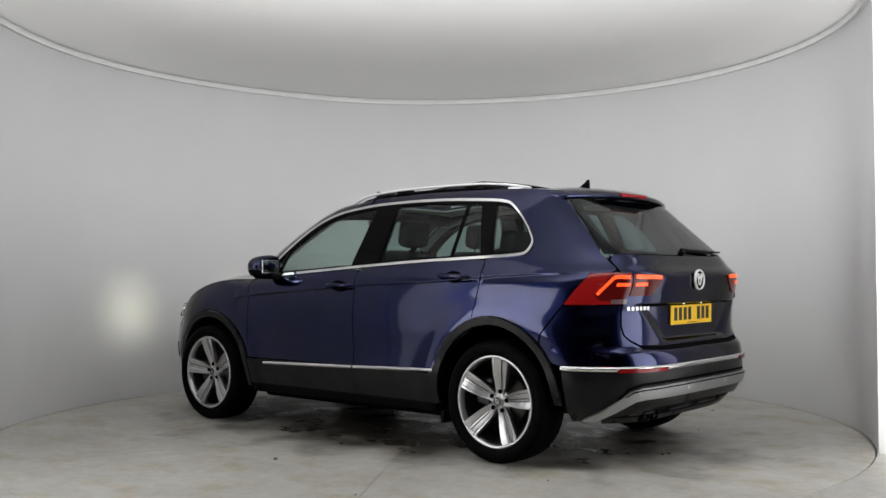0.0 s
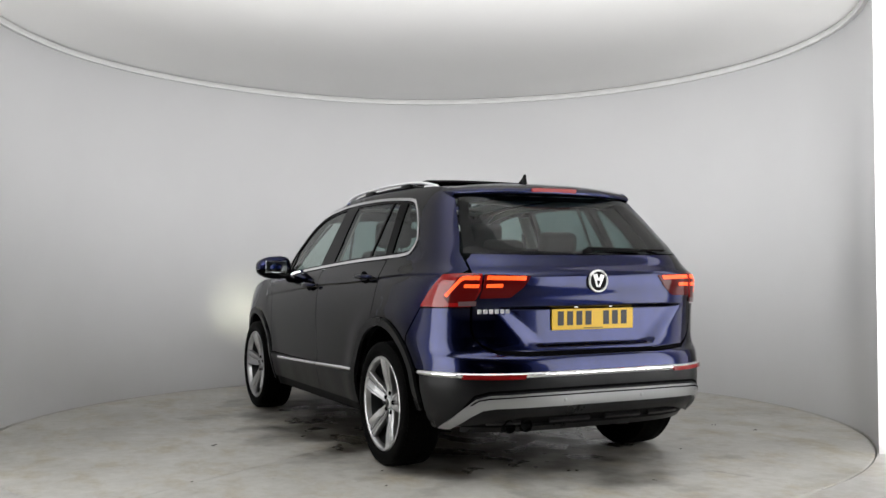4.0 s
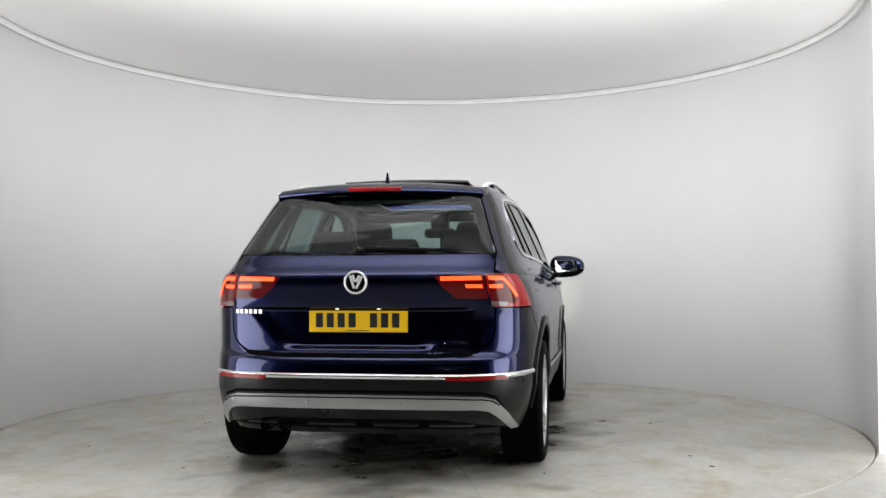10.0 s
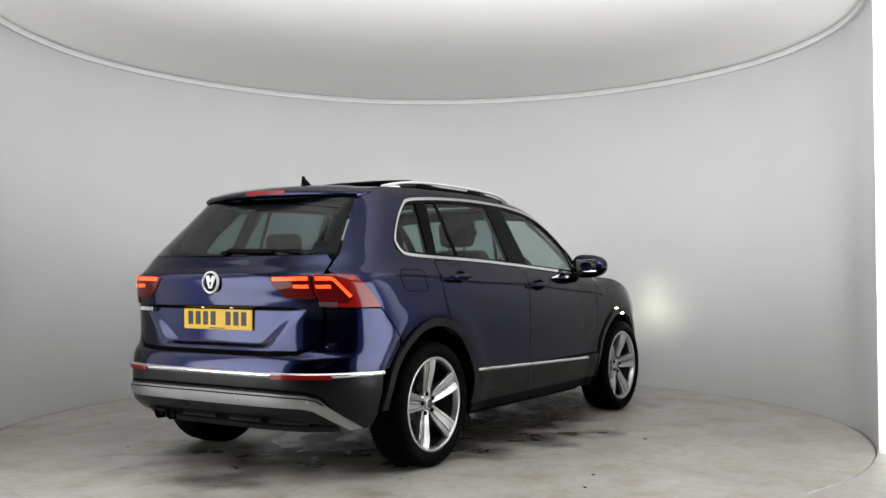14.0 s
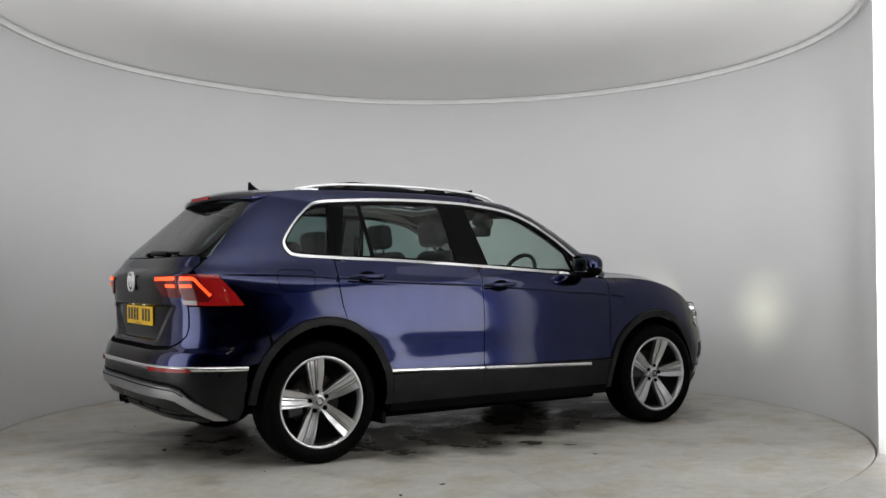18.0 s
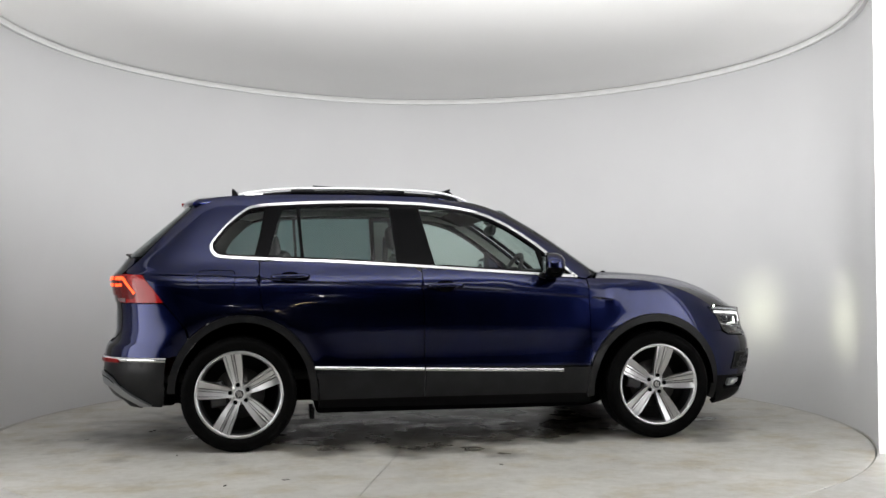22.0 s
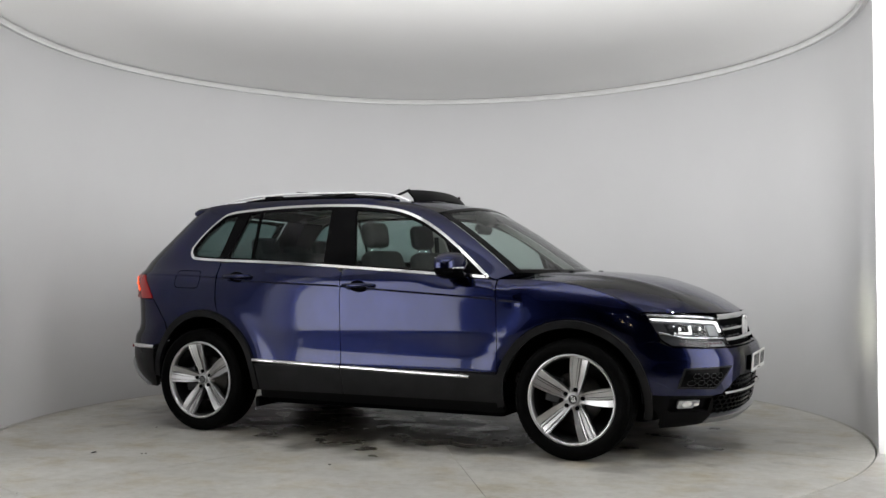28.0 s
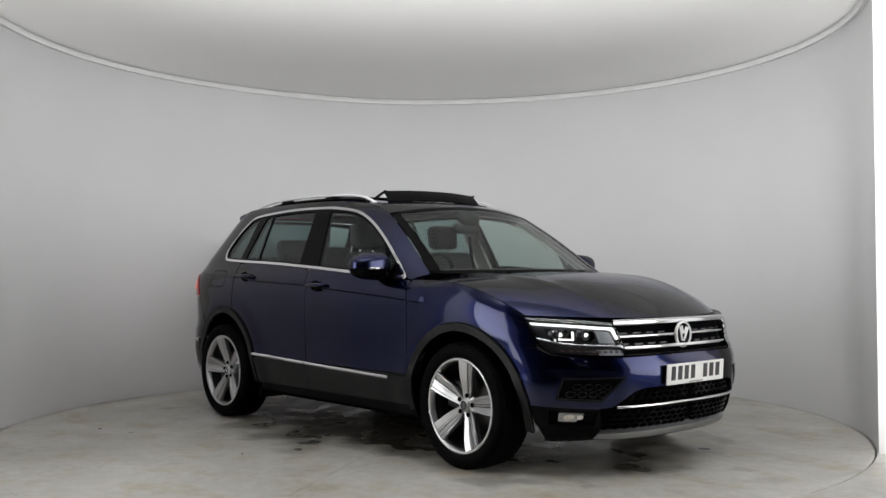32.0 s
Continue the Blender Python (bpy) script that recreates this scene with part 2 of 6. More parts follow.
def box(bm, cx, cy, cz, sx, sy, sz, m=None, bevel=0.0):
    r = bmesh.ops.create_cube(bm, size=1)
    vs = r["verts"]
    bmesh.ops.scale(bm, vec=(sx, sy, sz), verts=vs)
    if bevel:
        es = list({e for v in vs for e in v.link_edges})
        bmesh.ops.bevel(bm, geom=es, offset=bevel, segments=2, affect="EDGES", profile=0.6)
        vs = bm.verts[:] if len(bm.verts) < 60 else [v for v in bm.verts if v.index == -1] or bm.verts[:]
    bmesh.ops.translate(bm, vec=(cx, cy, cz), verts=vs)
    if m is not None:
        bmesh.ops.transform(bm, matrix=m, verts=vs)


def rounded_box(sx, sy, sz, bevel, segments=3):
    bm = bmesh.new()
    bmesh.ops.create_cube(bm, size=1)
    bmesh.ops.scale(bm, vec=(sx, sy, sz), verts=bm.verts)
    bmesh.ops.bevel(bm, geom=bm.edges[:], offset=bevel, segments=segments, affect="EDGES", profile=0.5)
    return bm


def revolve(profile, steps, axis="y", start=0.0, sweep=2 * math.pi):
    """A ring from (radius, along) pairs, turned about the axis."""
    bm = bmesh.new()
    closed = abs(sweep - 2 * math.pi) < 1e-6
    cols = []
    for i in range(steps if closed else steps + 1):
        a = start + sweep * i / steps
        row = []
        for r, h in profile:
            if axis == "y":
                row.append(bm.verts.new((r * math.cos(a), h, r * math.sin(a))))
            else:
                row.append(bm.verts.new((r * math.cos(a), r * math.sin(a), h)))
        cols.append(row)
    n = len(cols)
    for i in range(n if closed else n - 1):
        a, b = cols[i], cols[(i + 1) % n]
        for j in range(len(profile) - 1):
            bm.faces.new((a[j], b[j], b[j + 1], a[j + 1]))
    bmesh.ops.recalc_face_normals(bm, faces=bm.faces)
    return bm


# ---------------- room ----------------
def flare(a):
    """The wall leaves the circle a little towards one side of the mouth."""
    k = min(1.0, max(0.0, (math.degrees(a) - 168) / 36))
    return 1 + 0.045 * k * k


def head_lift(x):
    """The ceiling line rises slightly towards one side."""
    k = min(1.0, max(0.0, -x / 2.5))
    return 0.036 * k * k * (3 - 2 * k)


def arc_wall(name, r0, r1, z0, z1, a0, a1, steps, mat):
    bm = revolve([(r0, z0), (r1, z0), (r1, z1), (r0, z1), (r0, z0)], steps, "z", a0, a1 - a0)
    for v in bm.verts:
        k = flare(math.atan2(v.co.y, v.co.x) % (2 * math.pi) if v.co.x < 0 else 0)
        v.co.x, v.co.y = v.co.x * k, v.co.y * k
        if v.co.z > 1:
            v.co.z += head_lift(v.co.x)
    ob = from_bm(name, bm, mat)
    ob.data.polygons.foreach_set("use_smooth", [abs(p.normal.z) < 0.5 for p in ob.data.polygons])
    return ob


A0, A1 = radians(-25.5), radians(205.5)
wall = arc_wall("wall_curved", ROOM_R, ROOM_R + 0.12, 0.0, WALL_H + 0.06, A0, A1, 192, WALL)
tagged(wall, "smooth white painted curved studio wall", "wall", kind="structure")


def sheet(name, bm, mat, label, category, kind="structure"):
    return tagged(from_bm(name, bm, mat, smooth=False), label, category, kind=kind)


# cornice in long pieces with thin joints
CUTS = [-25.5, -20.2, 73.7, 167.6, 205.5]
for i in range(len(CUTS) - 1):
    ob = arc_wall("cornice", ROOM_R - 0.03, ROOM_R + 0.002, WALL_H, WALL_H + 0.045, radians(CUTS[i] + 0.04), radians(CUTS[i + 1] - 0.04), max(4, int((CUTS[i + 1] - CUTS[i]) / 1.2)), TRIM_WHITE)
    tagged(ob, "thin white cornice strip between wall and ceiling", "trim", kind="structure")

bm = bmesh.new()
rows = []
MOUTH_Y = -1.5
for i in range(61):
    y = MOUTH_Y + (ROOM_R + 0.1 - MOUTH_Y) * i / 60
    half = math.sqrt(max(1e-4, (ROOM_R + 0.1) ** 2 - y * y)) + (0.25 if y < 0 else 0)
    rows.append([bm.verts.new((half * k / 12, y, CEIL_Z + head_lift(half * k / 12))) for k in range(-12, 13)])
for a, b in zip(rows, rows[1:]):
    for k in range(24):
        bm.faces.new((a[k], a[k + 1], b[k + 1], b[k]))
r = bmesh.ops.extrude_face_region(bm, geom=bm.faces[:])
bmesh.ops.translate(bm, vec=(0, 0, 0.1), verts=[v for v in r["geom"] if isinstance(v, bmesh.types.BMVert)])
bmesh.ops.recalc_face_normals(bm, faces=bm.faces)
sheet("ceiling", bm, CEILING, "plain white painted studio ceiling", "ceiling")

# turntable disc, turning with the car
turntable = new("turntable")
tagged(turntable, "pale grey stained turntable floor in segments under the car", "turntable")
JOINTS = [-56.5, -5.0, 40.0, 73.0, 123.5, 197.0, 253.0, 303.5]


def segment(a0, a1):
    bm = bmesh.new()
    n = max(4, int((a1 - a0) / 2))
    rings = []
    for r, z in ((0.02, 0.0), (1.0, 0.0), (2.0, 0.0), (2.953, 0.0), (2.961, -0.004), (2.961, -0.05)):
        row = []
        for i in range(n + 1):
            a = radians(a0 + (a1 - a0) * i / n)
            x, y = r * math.cos(a), r * math.sin(a)
            k = 0.0015 if i == 0 else -0.0015 if i == n else 0.0
            row.append(bm.verts.new((x - k * math.sin(a), y + k * math.cos(a), z)))
        rings.append(row)
    for p, q in zip(rings, rings[1:]):
        for i in range(n):
            bm.faces.new((p[i], q[i], q[i + 1], p[i + 1]))
    for i in (0, n):
        low = [bm.verts.new((v.co.x, v.co.y, -0.05)) for v in (rings[0][i], rings[3][i])]
        bm.faces.new((rings[0][i], rings[1][i], rings[2][i], rings[3][i], low[1], low[0]))
    bmesh.ops.recalc_face_normals(bm, faces=bm.faces)
    if sum(f.normal.z * f.calc_area() for f in bm.faces) < 0:
        bmesh.ops.reverse_faces(bm, faces=bm.faces)
    return bm


for a0, a1 in zip(JOINTS, JOINTS[1:]):
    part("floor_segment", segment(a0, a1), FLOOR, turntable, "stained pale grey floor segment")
part("turntable_bed", revolve([(0.0, -0.051), (2.955, -0.051)], 120, "z"), DARK_ROOM, turntable)

# fixed floor round the turntable, reaching behind the camera
bm = bmesh.new()
ring, outer = [], []
N = 160
for i in range(N):
    a = 2 * math.pi * i / N
    ring.append(bm.verts.new((2.972 * math.cos(a), 2.972 * math.sin(a), 0)))
    c, s = math.cos(a), math.sin(a)
    k = min(4.6 / max(abs(c), 1e-6), (4.6 if s > 0 else 9.6) / max(abs(s), 1e-6))
    outer.append(bm.verts.new((k * c, k * s, 0)))
for i in range(N):
    j = (i + 1) % N
    bm.faces.new((ring[i], outer[i], outer[j], ring[j]))
r = bmesh.ops.extrude_face_region(bm, geom=bm.faces[:])
bmesh.ops.translate(bm, vec=(0, 0, -0.15), verts=[v for v in r["geom"] if isinstance(v, bmesh.types.BMVert)])
bmesh.ops.recalc_face_normals(bm, faces=bm.faces)
sheet("floor", bm, FLOOR_OUT, "pale grey painted concrete floor round the turntable", "floor")


def slab(name, x0, x1, y0, y1, z0, z1, mat, label, category):
    bm = bmesh.new()
    bmesh.ops.create_cube(bm, size=1)
    bmesh.ops.scale(bm, vec=(x1 - x0, y1 - y0, z1 - z0), verts=bm.verts)
    bmesh.ops.translate(bm, vec=((x0 + x1) / 2, (y0 + y1) / 2, (z0 + z1) / 2), verts=bm.verts)
    return sheet(name, bm, mat, label, category)


# the mouth of the studio, an added ceiling and the dark room round the camera
def leaf_wall(x0, y0, x1, y1, z1, mat, label):
    """An upright wall between two plan points, thickened outwards."""
    d = Vector((x1 - x0, y1 - y0, 0)).normalized()
    n = Vector((-d.y, d.x, 0)) * 0.12
    if n.x * (x0 + x1) < 0:
        n = -n
    bm = bmesh.new()
    low = [bm.verts.new(p) for p in ((x0, y0, 0), (x1, y1, 0), (x1 + n.x, y1 + n.y, 0), (x0 + n.x, y0 + n.y, 0))]
    bm.faces.new(low)
    r = bmesh.ops.extrude_face_region(bm, geom=bm.faces[:])
    bmesh.ops.translate(bm, vec=(0, 0, z1), verts=[v for v in r["geom"] if isinstance(v, bmesh.types.BMVert)])
    bmesh.ops.recalc_face_normals(bm, faces=bm.faces)
    return sheet("wall_wing", bm, mat, label, "wall")


for sx in (-1, 1):
    leaf_wall(sx * 2.686, -1.292, sx * 3.45, -2.0, CEIL_Z, WALL, "white painted wing wall flaring from the studio mouth")
    leaf_wall(sx * 3.45, -2.003, sx * 3.45, -5.0, CEIL_Z, WALL, "white painted side wall behind the light bank")
    leaf_wall(sx * 3.45, -5.003, sx * 3.45, -9.6, 3.4, DARK_ROOM, "dark painted side wall beside the camera")
slab("wall_back", -3.57, 3.57, -9.72, -9.6, 0, 3.4, DARK_ROOM, "dark painted wall behind the camera", "wall")
slab("ceiling_front", -3.57, 3.57, -9.72, -4.98, 3.4, 3.5, DARK_ROOM, "dark ceiling over the camera", "ceiling")
# Added out of view: its grey keeps upward-facing paint from reflecting bright ceiling.
slab("ceiling_mouth", -3.57, 3.57, -4.98, MOUTH_Y - 0.004, CEIL_Z + 0.02, CEIL_Z + 0.2, ADDED_GREY, "added grey ceiling, out of view, that keeps the car's reflections dark", "ceiling")
slab("wall_lintel", -3.57, 3.57, -5.1, -4.98, CEIL_Z, 3.4, WALL, "white lintel over the studio mouth", "wall")

# ---------------- car body surface ----------------
# car space: x forward, y to its left, z up, origin on the ground midway between the axles
AXLE = 1.3405


def curve_fn(xs, ys):
    """Smooth curve through a few points."""
    xs, ys = np.array(xs, float), np.array(ys, float)
    d = np.diff(ys) / np.diff(xs)
    m = np.empty_like(ys)
    m[0], m[-1] = d[0], d[-1]
    for i in range(1, len(xs) - 1):
        m[i] = 0 if d[i - 1] * d[i] <= 0 else 2 * d[i - 1] * d[i] / (d[i - 1] + d[i])

    def fn(v):
        v = np.clip(np.asarray(v, float), xs[0], xs[-1])
        i = np.clip(np.searchsorted(xs, v, side="right") - 1, 0, len(xs) - 2)
        h = xs[i + 1] - xs[i]
        t = (v - xs[i]) / h
        return ((2 * t ** 3 - 3 * t ** 2 + 1) * ys[i] + (t ** 3 - 2 * t ** 2 + t) * h * m[i]
                + (-2 * t ** 3 + 3 * t ** 2) * ys[i + 1] + (t ** 3 - t ** 2) * h * m[i + 1])
    return fn


HALF_W = curve_fn([0.15, 0.22, 0.30, 0.40, 0.50, 0.56, 0.65, 0.75, 0.88, 0.96, 1.00, 1.025, 1.05, 1.09, 1.13, 1.20, 1.30, 1.40, 1.50, 1.56, 1.60, 1.64],
                  [0.78, 0.825, 0.858, 0.886, 0.9005, 0.8985, 0.902, 0.908, 0.907, 0.901, 0.896, 0.8925, 0.886, 0.868, 0.847, 0.818, 0.775, 0.732, 0.684, 0.645, 0.60, 0.53])
SIDE_BOW = curve_fn([0.2, 0.9, 1.05, 1.2, 1.6], [0.010, 0.010, 0.016, 0.024, 0.03])
TAIL_X = curve_fn([0.24, 0.30, 0.36, 0.44, 0.53, 0.60, 0.645, 0.68, 0.75, 0.84, 0.95, 1.05, 1.075, 1.12, 1.185, 1.30, 1.40, 1.48, 1.55, 1.64],
                  [2.06, 2.12, 2.175, 2.20, 2.205, 2.20, 2.185, 2.148, 2.128, 2.128, 2.142, 2.156, 2.148, 2.11, 2.062, 1.935, 1.82, 1.73, 1.655, 1.58])
NOSE_X = curve_fn([0.18, 0.24, 0.30, 0.38, 0.48, 0.58, 0.64, 0.70, 0.78, 0.84, 0.90],
                  [2.10, 2.185, 2.215, 2.23, 2.24, 2.245, 2.225, 2.19, 2.17, 2.145, 2.12])
TAIL_N = curve_fn([0.3, 0.6, 0.9, 1.2, 1.6], [4.6, 4.6, 4.8, 5.8, 6.5])
X0, NOSE_N, CORNER_L = 1.2, 3.0, 1.75


CREASE_Z = curve_fn([-2.05, -1.52, -1.17, -0.88, -0.64, -0.29, 0.07, 0.43, 0.79, 1.02, 1.3],
                    [1.088, 1.077, 1.057, 1.034, 1.024, 1.010, 0.986, 0.962, 0.936, 0.914, 0.88])
CREASE_STEPS = (0.05, 0.025, 0.010, 0.002, -0.004, -0.010, -0.016, -0.035, -0.06)


def crease(x, z):
    """The undercut line along the flank below the handles, dying out on the wing."""
    s = z - CREASE_Z(x)
    k = np.clip(-s / 0.014, 0, 1)
    k = k * k * (3 - 2 * k)
    g = np.where(s >= 0, 0.006 * np.exp(-np.maximum(s, 0) / 0.05), 0.006 * (1 - k) - 0.0055 * k * np.exp(-np.maximum(-s - 0.014, 0) / 0.05))
    return g * np.clip((1.045 - x) / 0.06, 0, 1) * np.clip((x + 2.0) / 0.5, 0, 1)


def half_width(x, z):
    w = HALF_W(z) - SIDE_BOW(z) * np.maximum(0, np.abs(x + 0.1) - 0.2) ** 2
    w = w - 0.11 * np.maximum(0, x - 0.2) ** 2 * np.clip((z - 1.0) / 0.07, 0, 1) * np.clip((1.25 - x) / 0.3, 0, 1)
    for ax, rr in ((AXLE, 0.50), (-AXLE, 0.52)):
        r = np.hypot(x - ax, z - 0.345)
        w = w + 0.009 * np.exp(-((r - rr) / 0.085) ** 2) * np.clip((0.98 - z) / 0.12, 0, 1)
    ze = 1.043 - 0.185 * np.clip((x - 0.875) / 0.875, 0, 1) ** 2.9
    k = np.clip((z - ze + 0.09) / 0.09, 0, 1.3)
    w = w - 0.015 * k * k * np.clip((x - 0.86) / 0.12, 0, 1)
    return w + crease(x, z)


def skin(q, z):
    """Body point for the place q along the flank (x in the middle part, then round the corners) and the height z."""
    q, z = np.broadcast_arrays(np.asarray(q, float), np.asarray(z, float))
    aq = np.abs(q)
    th = (1 - np.clip((aq - X0) / CORNER_L, 0, 1)) * (math.pi / 2)
    n = np.where(q < 0, TAIL_N(z), NOSE_N)
    reach = np.where(q < 0, TAIL_X(z), NOSE_X(z)) - X0
    c, s = np.cos(th), np.sin(th)
    k = (np.abs(c) ** n + np.abs(s) ** n) ** (-1 / n)
    x = np.where(aq <= X0, q, np.sign(q) * (X0 + reach * k * c))
    v = np.where(aq <= X0, 1.0, k * s)
    return np.stack([x, v * half_width(x, z), z], -1)


def q_of_x(x, z):
    if abs(x) <= X0:
        return x
    n = float(TAIL_N(z)) if x < 0 else NOSE_N
    u = min(1.0, (abs(x) - X0) / (float(TAIL_X(z) if x < 0 else NOSE_X(z)) - X0))
    th = math.atan2((1 - u ** n) ** (1 / n), u)
    return math.copysign(X0 + CORNER_L * (1 - th / (math.pi / 2)), x)


def q_of_y(y, z, end):
    """End is 1 for the nose and -1 for the tail."""
    lo, hi = X0, X0 + CORNER_L
    for _ in range(40):
        mid = (lo + hi) / 2
        if skin(end * mid, z)[1] > abs(y):
            lo = mid
        else:
            hi = mid
    return lo


Q_END = X0 + CORNER_L


def flank(side):
    return lambda a, b: skin(a, b) * np.array([1, side, 1])


def tail(a, b):
    p = skin(-(Q_END - np.abs(a)), b)
    return p * np.stack([np.ones_like(a), np.sign(a) + (a == 0), np.ones_like(a)], -1)


def nose(a, b):
    p = skin(Q_END - np.abs(a), b)
    return p * np.stack([np.ones_like(a), np.sign(a) + (a == 0), np.ones_like(a)], -1)


def side_poly(pts):
    return [(q_of_x(x, z), z) for x, z in pts]


def end_poly(pts, end):
    return [(math.copysign(Q_END - q_of_y(y, z, end), y), z) for y, z in pts]


def inside(px, py, poly):
    hit = np.zeros(len(px), bool)
    n = len(poly)
    for i in range(n):
        x1, y1 = poly[i]
        x2, y2 = poly[(i + 1) % n]
        if y1 != y2:
            cross = ((y1 > py) != (y2 > py)) & (px < (x2 - x1) * (py - y1) / (y2 - y1) + x1)
            hit ^= cross
    return hit


def densify(poly, step):
    out = []
    for i in range(len(poly)):
        (x1, y1), (x2, y2) = poly[i], poly[(i + 1) % len(poly)]
        k = max(1, int(math.hypot(x2 - x1, y2 - y1) / step + 0.5))
        out += [(x1 + (x2 - x1) * j / k, y1 + (y2 - y1) * j / k) for j in range(k)]
    return out


def rounded(poly, r, steps=4):
    """Rounds the corners of a polygon."""
    out = []
    n = len(poly)
    for i in range(n):
        p0, p1, p2 = Vector(poly[i - 1]), Vector(poly[i]), Vector(poly[(i + 1) % n])
        a, b = p0 - p1, p2 - p1
        k = min(r, a.length * 0.45, b.length * 0.45)
        s, e = p1 + a.normalized() * k, p1 + b.normalized() * k
        for j in range(steps + 1):
            t = j / steps
            out.append(tuple((1 - t) ** 2 * s + 2 * t * (1 - t) * p1 + t * t * e))
    return out


def inset(poly, d):
    """Moves the edges of a polygon inwards by d."""
    area = sum(poly[i - 1][0] * poly[i][1] - poly[i][0] * poly[i - 1][1] for i in range(len(poly)))
    sg = 1 if area > 0 else -1
    out, n = [], len(poly)
    for i in range(n):
        p0, p1, p2 = (np.array(poly[(i + k) % n], float) for k in (-1, 0, 1))
        e1, e2 = p1 - p0, p2 - p1
        e1, e2 = e1 / (np.hypot(*e1) + 1e-9), e2 / (np.hypot(*e2) + 1e-9)
        n1, n2 = np.array([-e1[1], e1[0]]) * sg, np.array([-e2[1], e2[0]]) * sg
        m = n1 + n2
        m = m / max(0.35, float(m @ m) / 2)
        out.append(tuple(p1 + m * d * 1.0))
    return out


from mathutils.geometry import delaunay_2d_cdt


def panel(name, surf, poly, mat, parent, label="", holes=(), lift=0.0, thick=0.012, step=0.045, gap=0.0, creased=False, edge_step=None):
    """A curved sheet: the polygon laid on the surface, with a turned-in rim."""
    if gap:
        poly = inset(poly, gap)
    loops = [densify(p, edge_step or step * 0.7) for p in (poly, *holes)]
    pts, edges = [], []
    for lp in loops:
        k = len(pts)
        pts += lp
        edges += [(k + i, k + (i + 1) % len(lp)) for i in range(len(lp))]
    arr = np.array(loops[0])
    gx = np.arange(arr[:, 0].min() + step / 2, arr[:, 0].max(), step)
    gy = np.arange(arr[:, 1].min() + step / 2, arr[:, 1].max(), step * 0.55)
    if len(gx) and len(gy):
        X, Y = (g.ravel() for g in np.meshgrid(gx, gy))
        ok = inside(X, Y, loops[0])
        for lp in loops[1:]:
            ok &= ~inside(X, Y, lp)
        B = np.array(pts)
        near = np.min((X[:, None] - B[None, :, 0]) ** 2 + (Y[:, None] - B[None, :, 1]) ** 2, 1) < (step * 0.35) ** 2
        ok &= ~near
        X, Y = X[ok], Y[ok]
        if creased:
            cq = np.repeat(np.arange(-2.2, 1.1, 0.025), len(CREASE_STEPS))
            cx = skin(cq, 1.06)[..., 0]
            cz = CREASE_Z(cx) + np.tile(CREASE_STEPS, len(cx) // len(CREASE_STEPS))
            ok = inside(cq, cz, loops[0])
            for lp in loops[1:]:
                ok &= ~inside(cq, cz, lp)
            ok &= np.min((cq[:, None] - B[None, :, 0]) ** 2 + (cz[:, None] - B[None, :, 1]) ** 2, 1) > 0.005 ** 2
            far = np.abs(Y - np.interp(X, cq[::len(CREASE_STEPS)], CREASE_Z(cx[::len(CREASE_STEPS)]))) > 0.075
            X, Y = np.r_[X[far], cq[ok]], np.r_[Y[far], cz[ok]]
        pts = pts + list(zip(X, Y))
    vs, es, fs, *_ = delaunay_2d_cdt([Vector(p) for p in pts], edges, [], 0, 1e-6)
    V = np.array([tuple(v) for v in vs])
    F = np.array([f for f in fs if len(f) == 3])
    C = V[F].mean(1)
    ok = inside(C[:, 0], C[:, 1], loops[0])
    for lp in loops[1:]:
        ok &= ~inside(C[:, 0], C[:, 1], lp)
    F = F[ok]
    P = surf(V[:, 0], V[:, 1])
    e = 2e-3
    N = np.cross(surf(V[:, 0] + e, V[:, 1]) - surf(V[:, 0] - e, V[:, 1]), surf(V[:, 0], V[:, 1] + e) - surf(V[:, 0], V[:, 1] - e))
    N /= np.linalg.norm(N, axis=1)[:, None] + 1e-12
    mid = np.array([0.0, 0.0, 0.75])
    if np.sum((P - mid) * N) < 0:
        N = -N
    P = P + N * lift
    t2 = V[F]
    area = (t2[:, 1, 0] - t2[:, 0, 0]) * (t2[:, 2, 1] - t2[:, 0, 1]) - (t2[:, 2, 0] - t2[:, 0, 0]) * (t2[:, 1, 1] - t2[:, 0, 1])
    F, area = F[np.abs(area) > 1e-9], area[np.abs(area) > 1e-9]
    F[area < 0] = F[area < 0][:, ::-1]
    a = P[F]
    fn = np.cross(a[:, 1] - a[:, 0], a[:, 2] - a[:, 0])
    if np.sum(fn * N[F].mean(1)) < 0:
        F = F[:, ::-1]
    used = np.unique(F)
    remap = -np.ones(len(V), int)
    remap[used] = np.arange(len(used))
    P, N, F = P[used], N[used], remap[F]
    faces = [tuple(int(i) for i in f) for f in F]
    loopn = [tuple(N[i]) for f in faces for i in f]
    verts = [tuple(p) for p in P]
    if thick:
        count = {}
        for f in faces:
            for i in range(3):
                count[(f[i], f[(i + 1) % 3])] = 1
        rim = [(i, j) for (i, j) in count if (j, i) not in count]
        low = {}
        for i, j in rim:
            for k in (i, j):
                if k not in low:
                    low[k] = len(verts)
                    verts.append(tuple(P[k] - N[k] * thick))
        for i, j in rim:
            f = (j, i, low[i], low[j])
            faces.append(f)
            w = np.array([verts[k] for k in f])
            m = np.cross(w[1] - w[0], w[2] - w[0])
            m /= np.linalg.norm(m) + 1e-12
            loopn += [tuple(m)] * 4
    me = bpy.data.meshes.new(name)
    me.from_pydata(verts, [], faces)
    me.polygons.foreach_set("use_smooth", [True] * len(faces))
    me.normals_split_custom_set(loopn)
    me.materials.append(mat)
    ob = new(name, me)
    ob.parent = parent
    return tagged(ob, label)


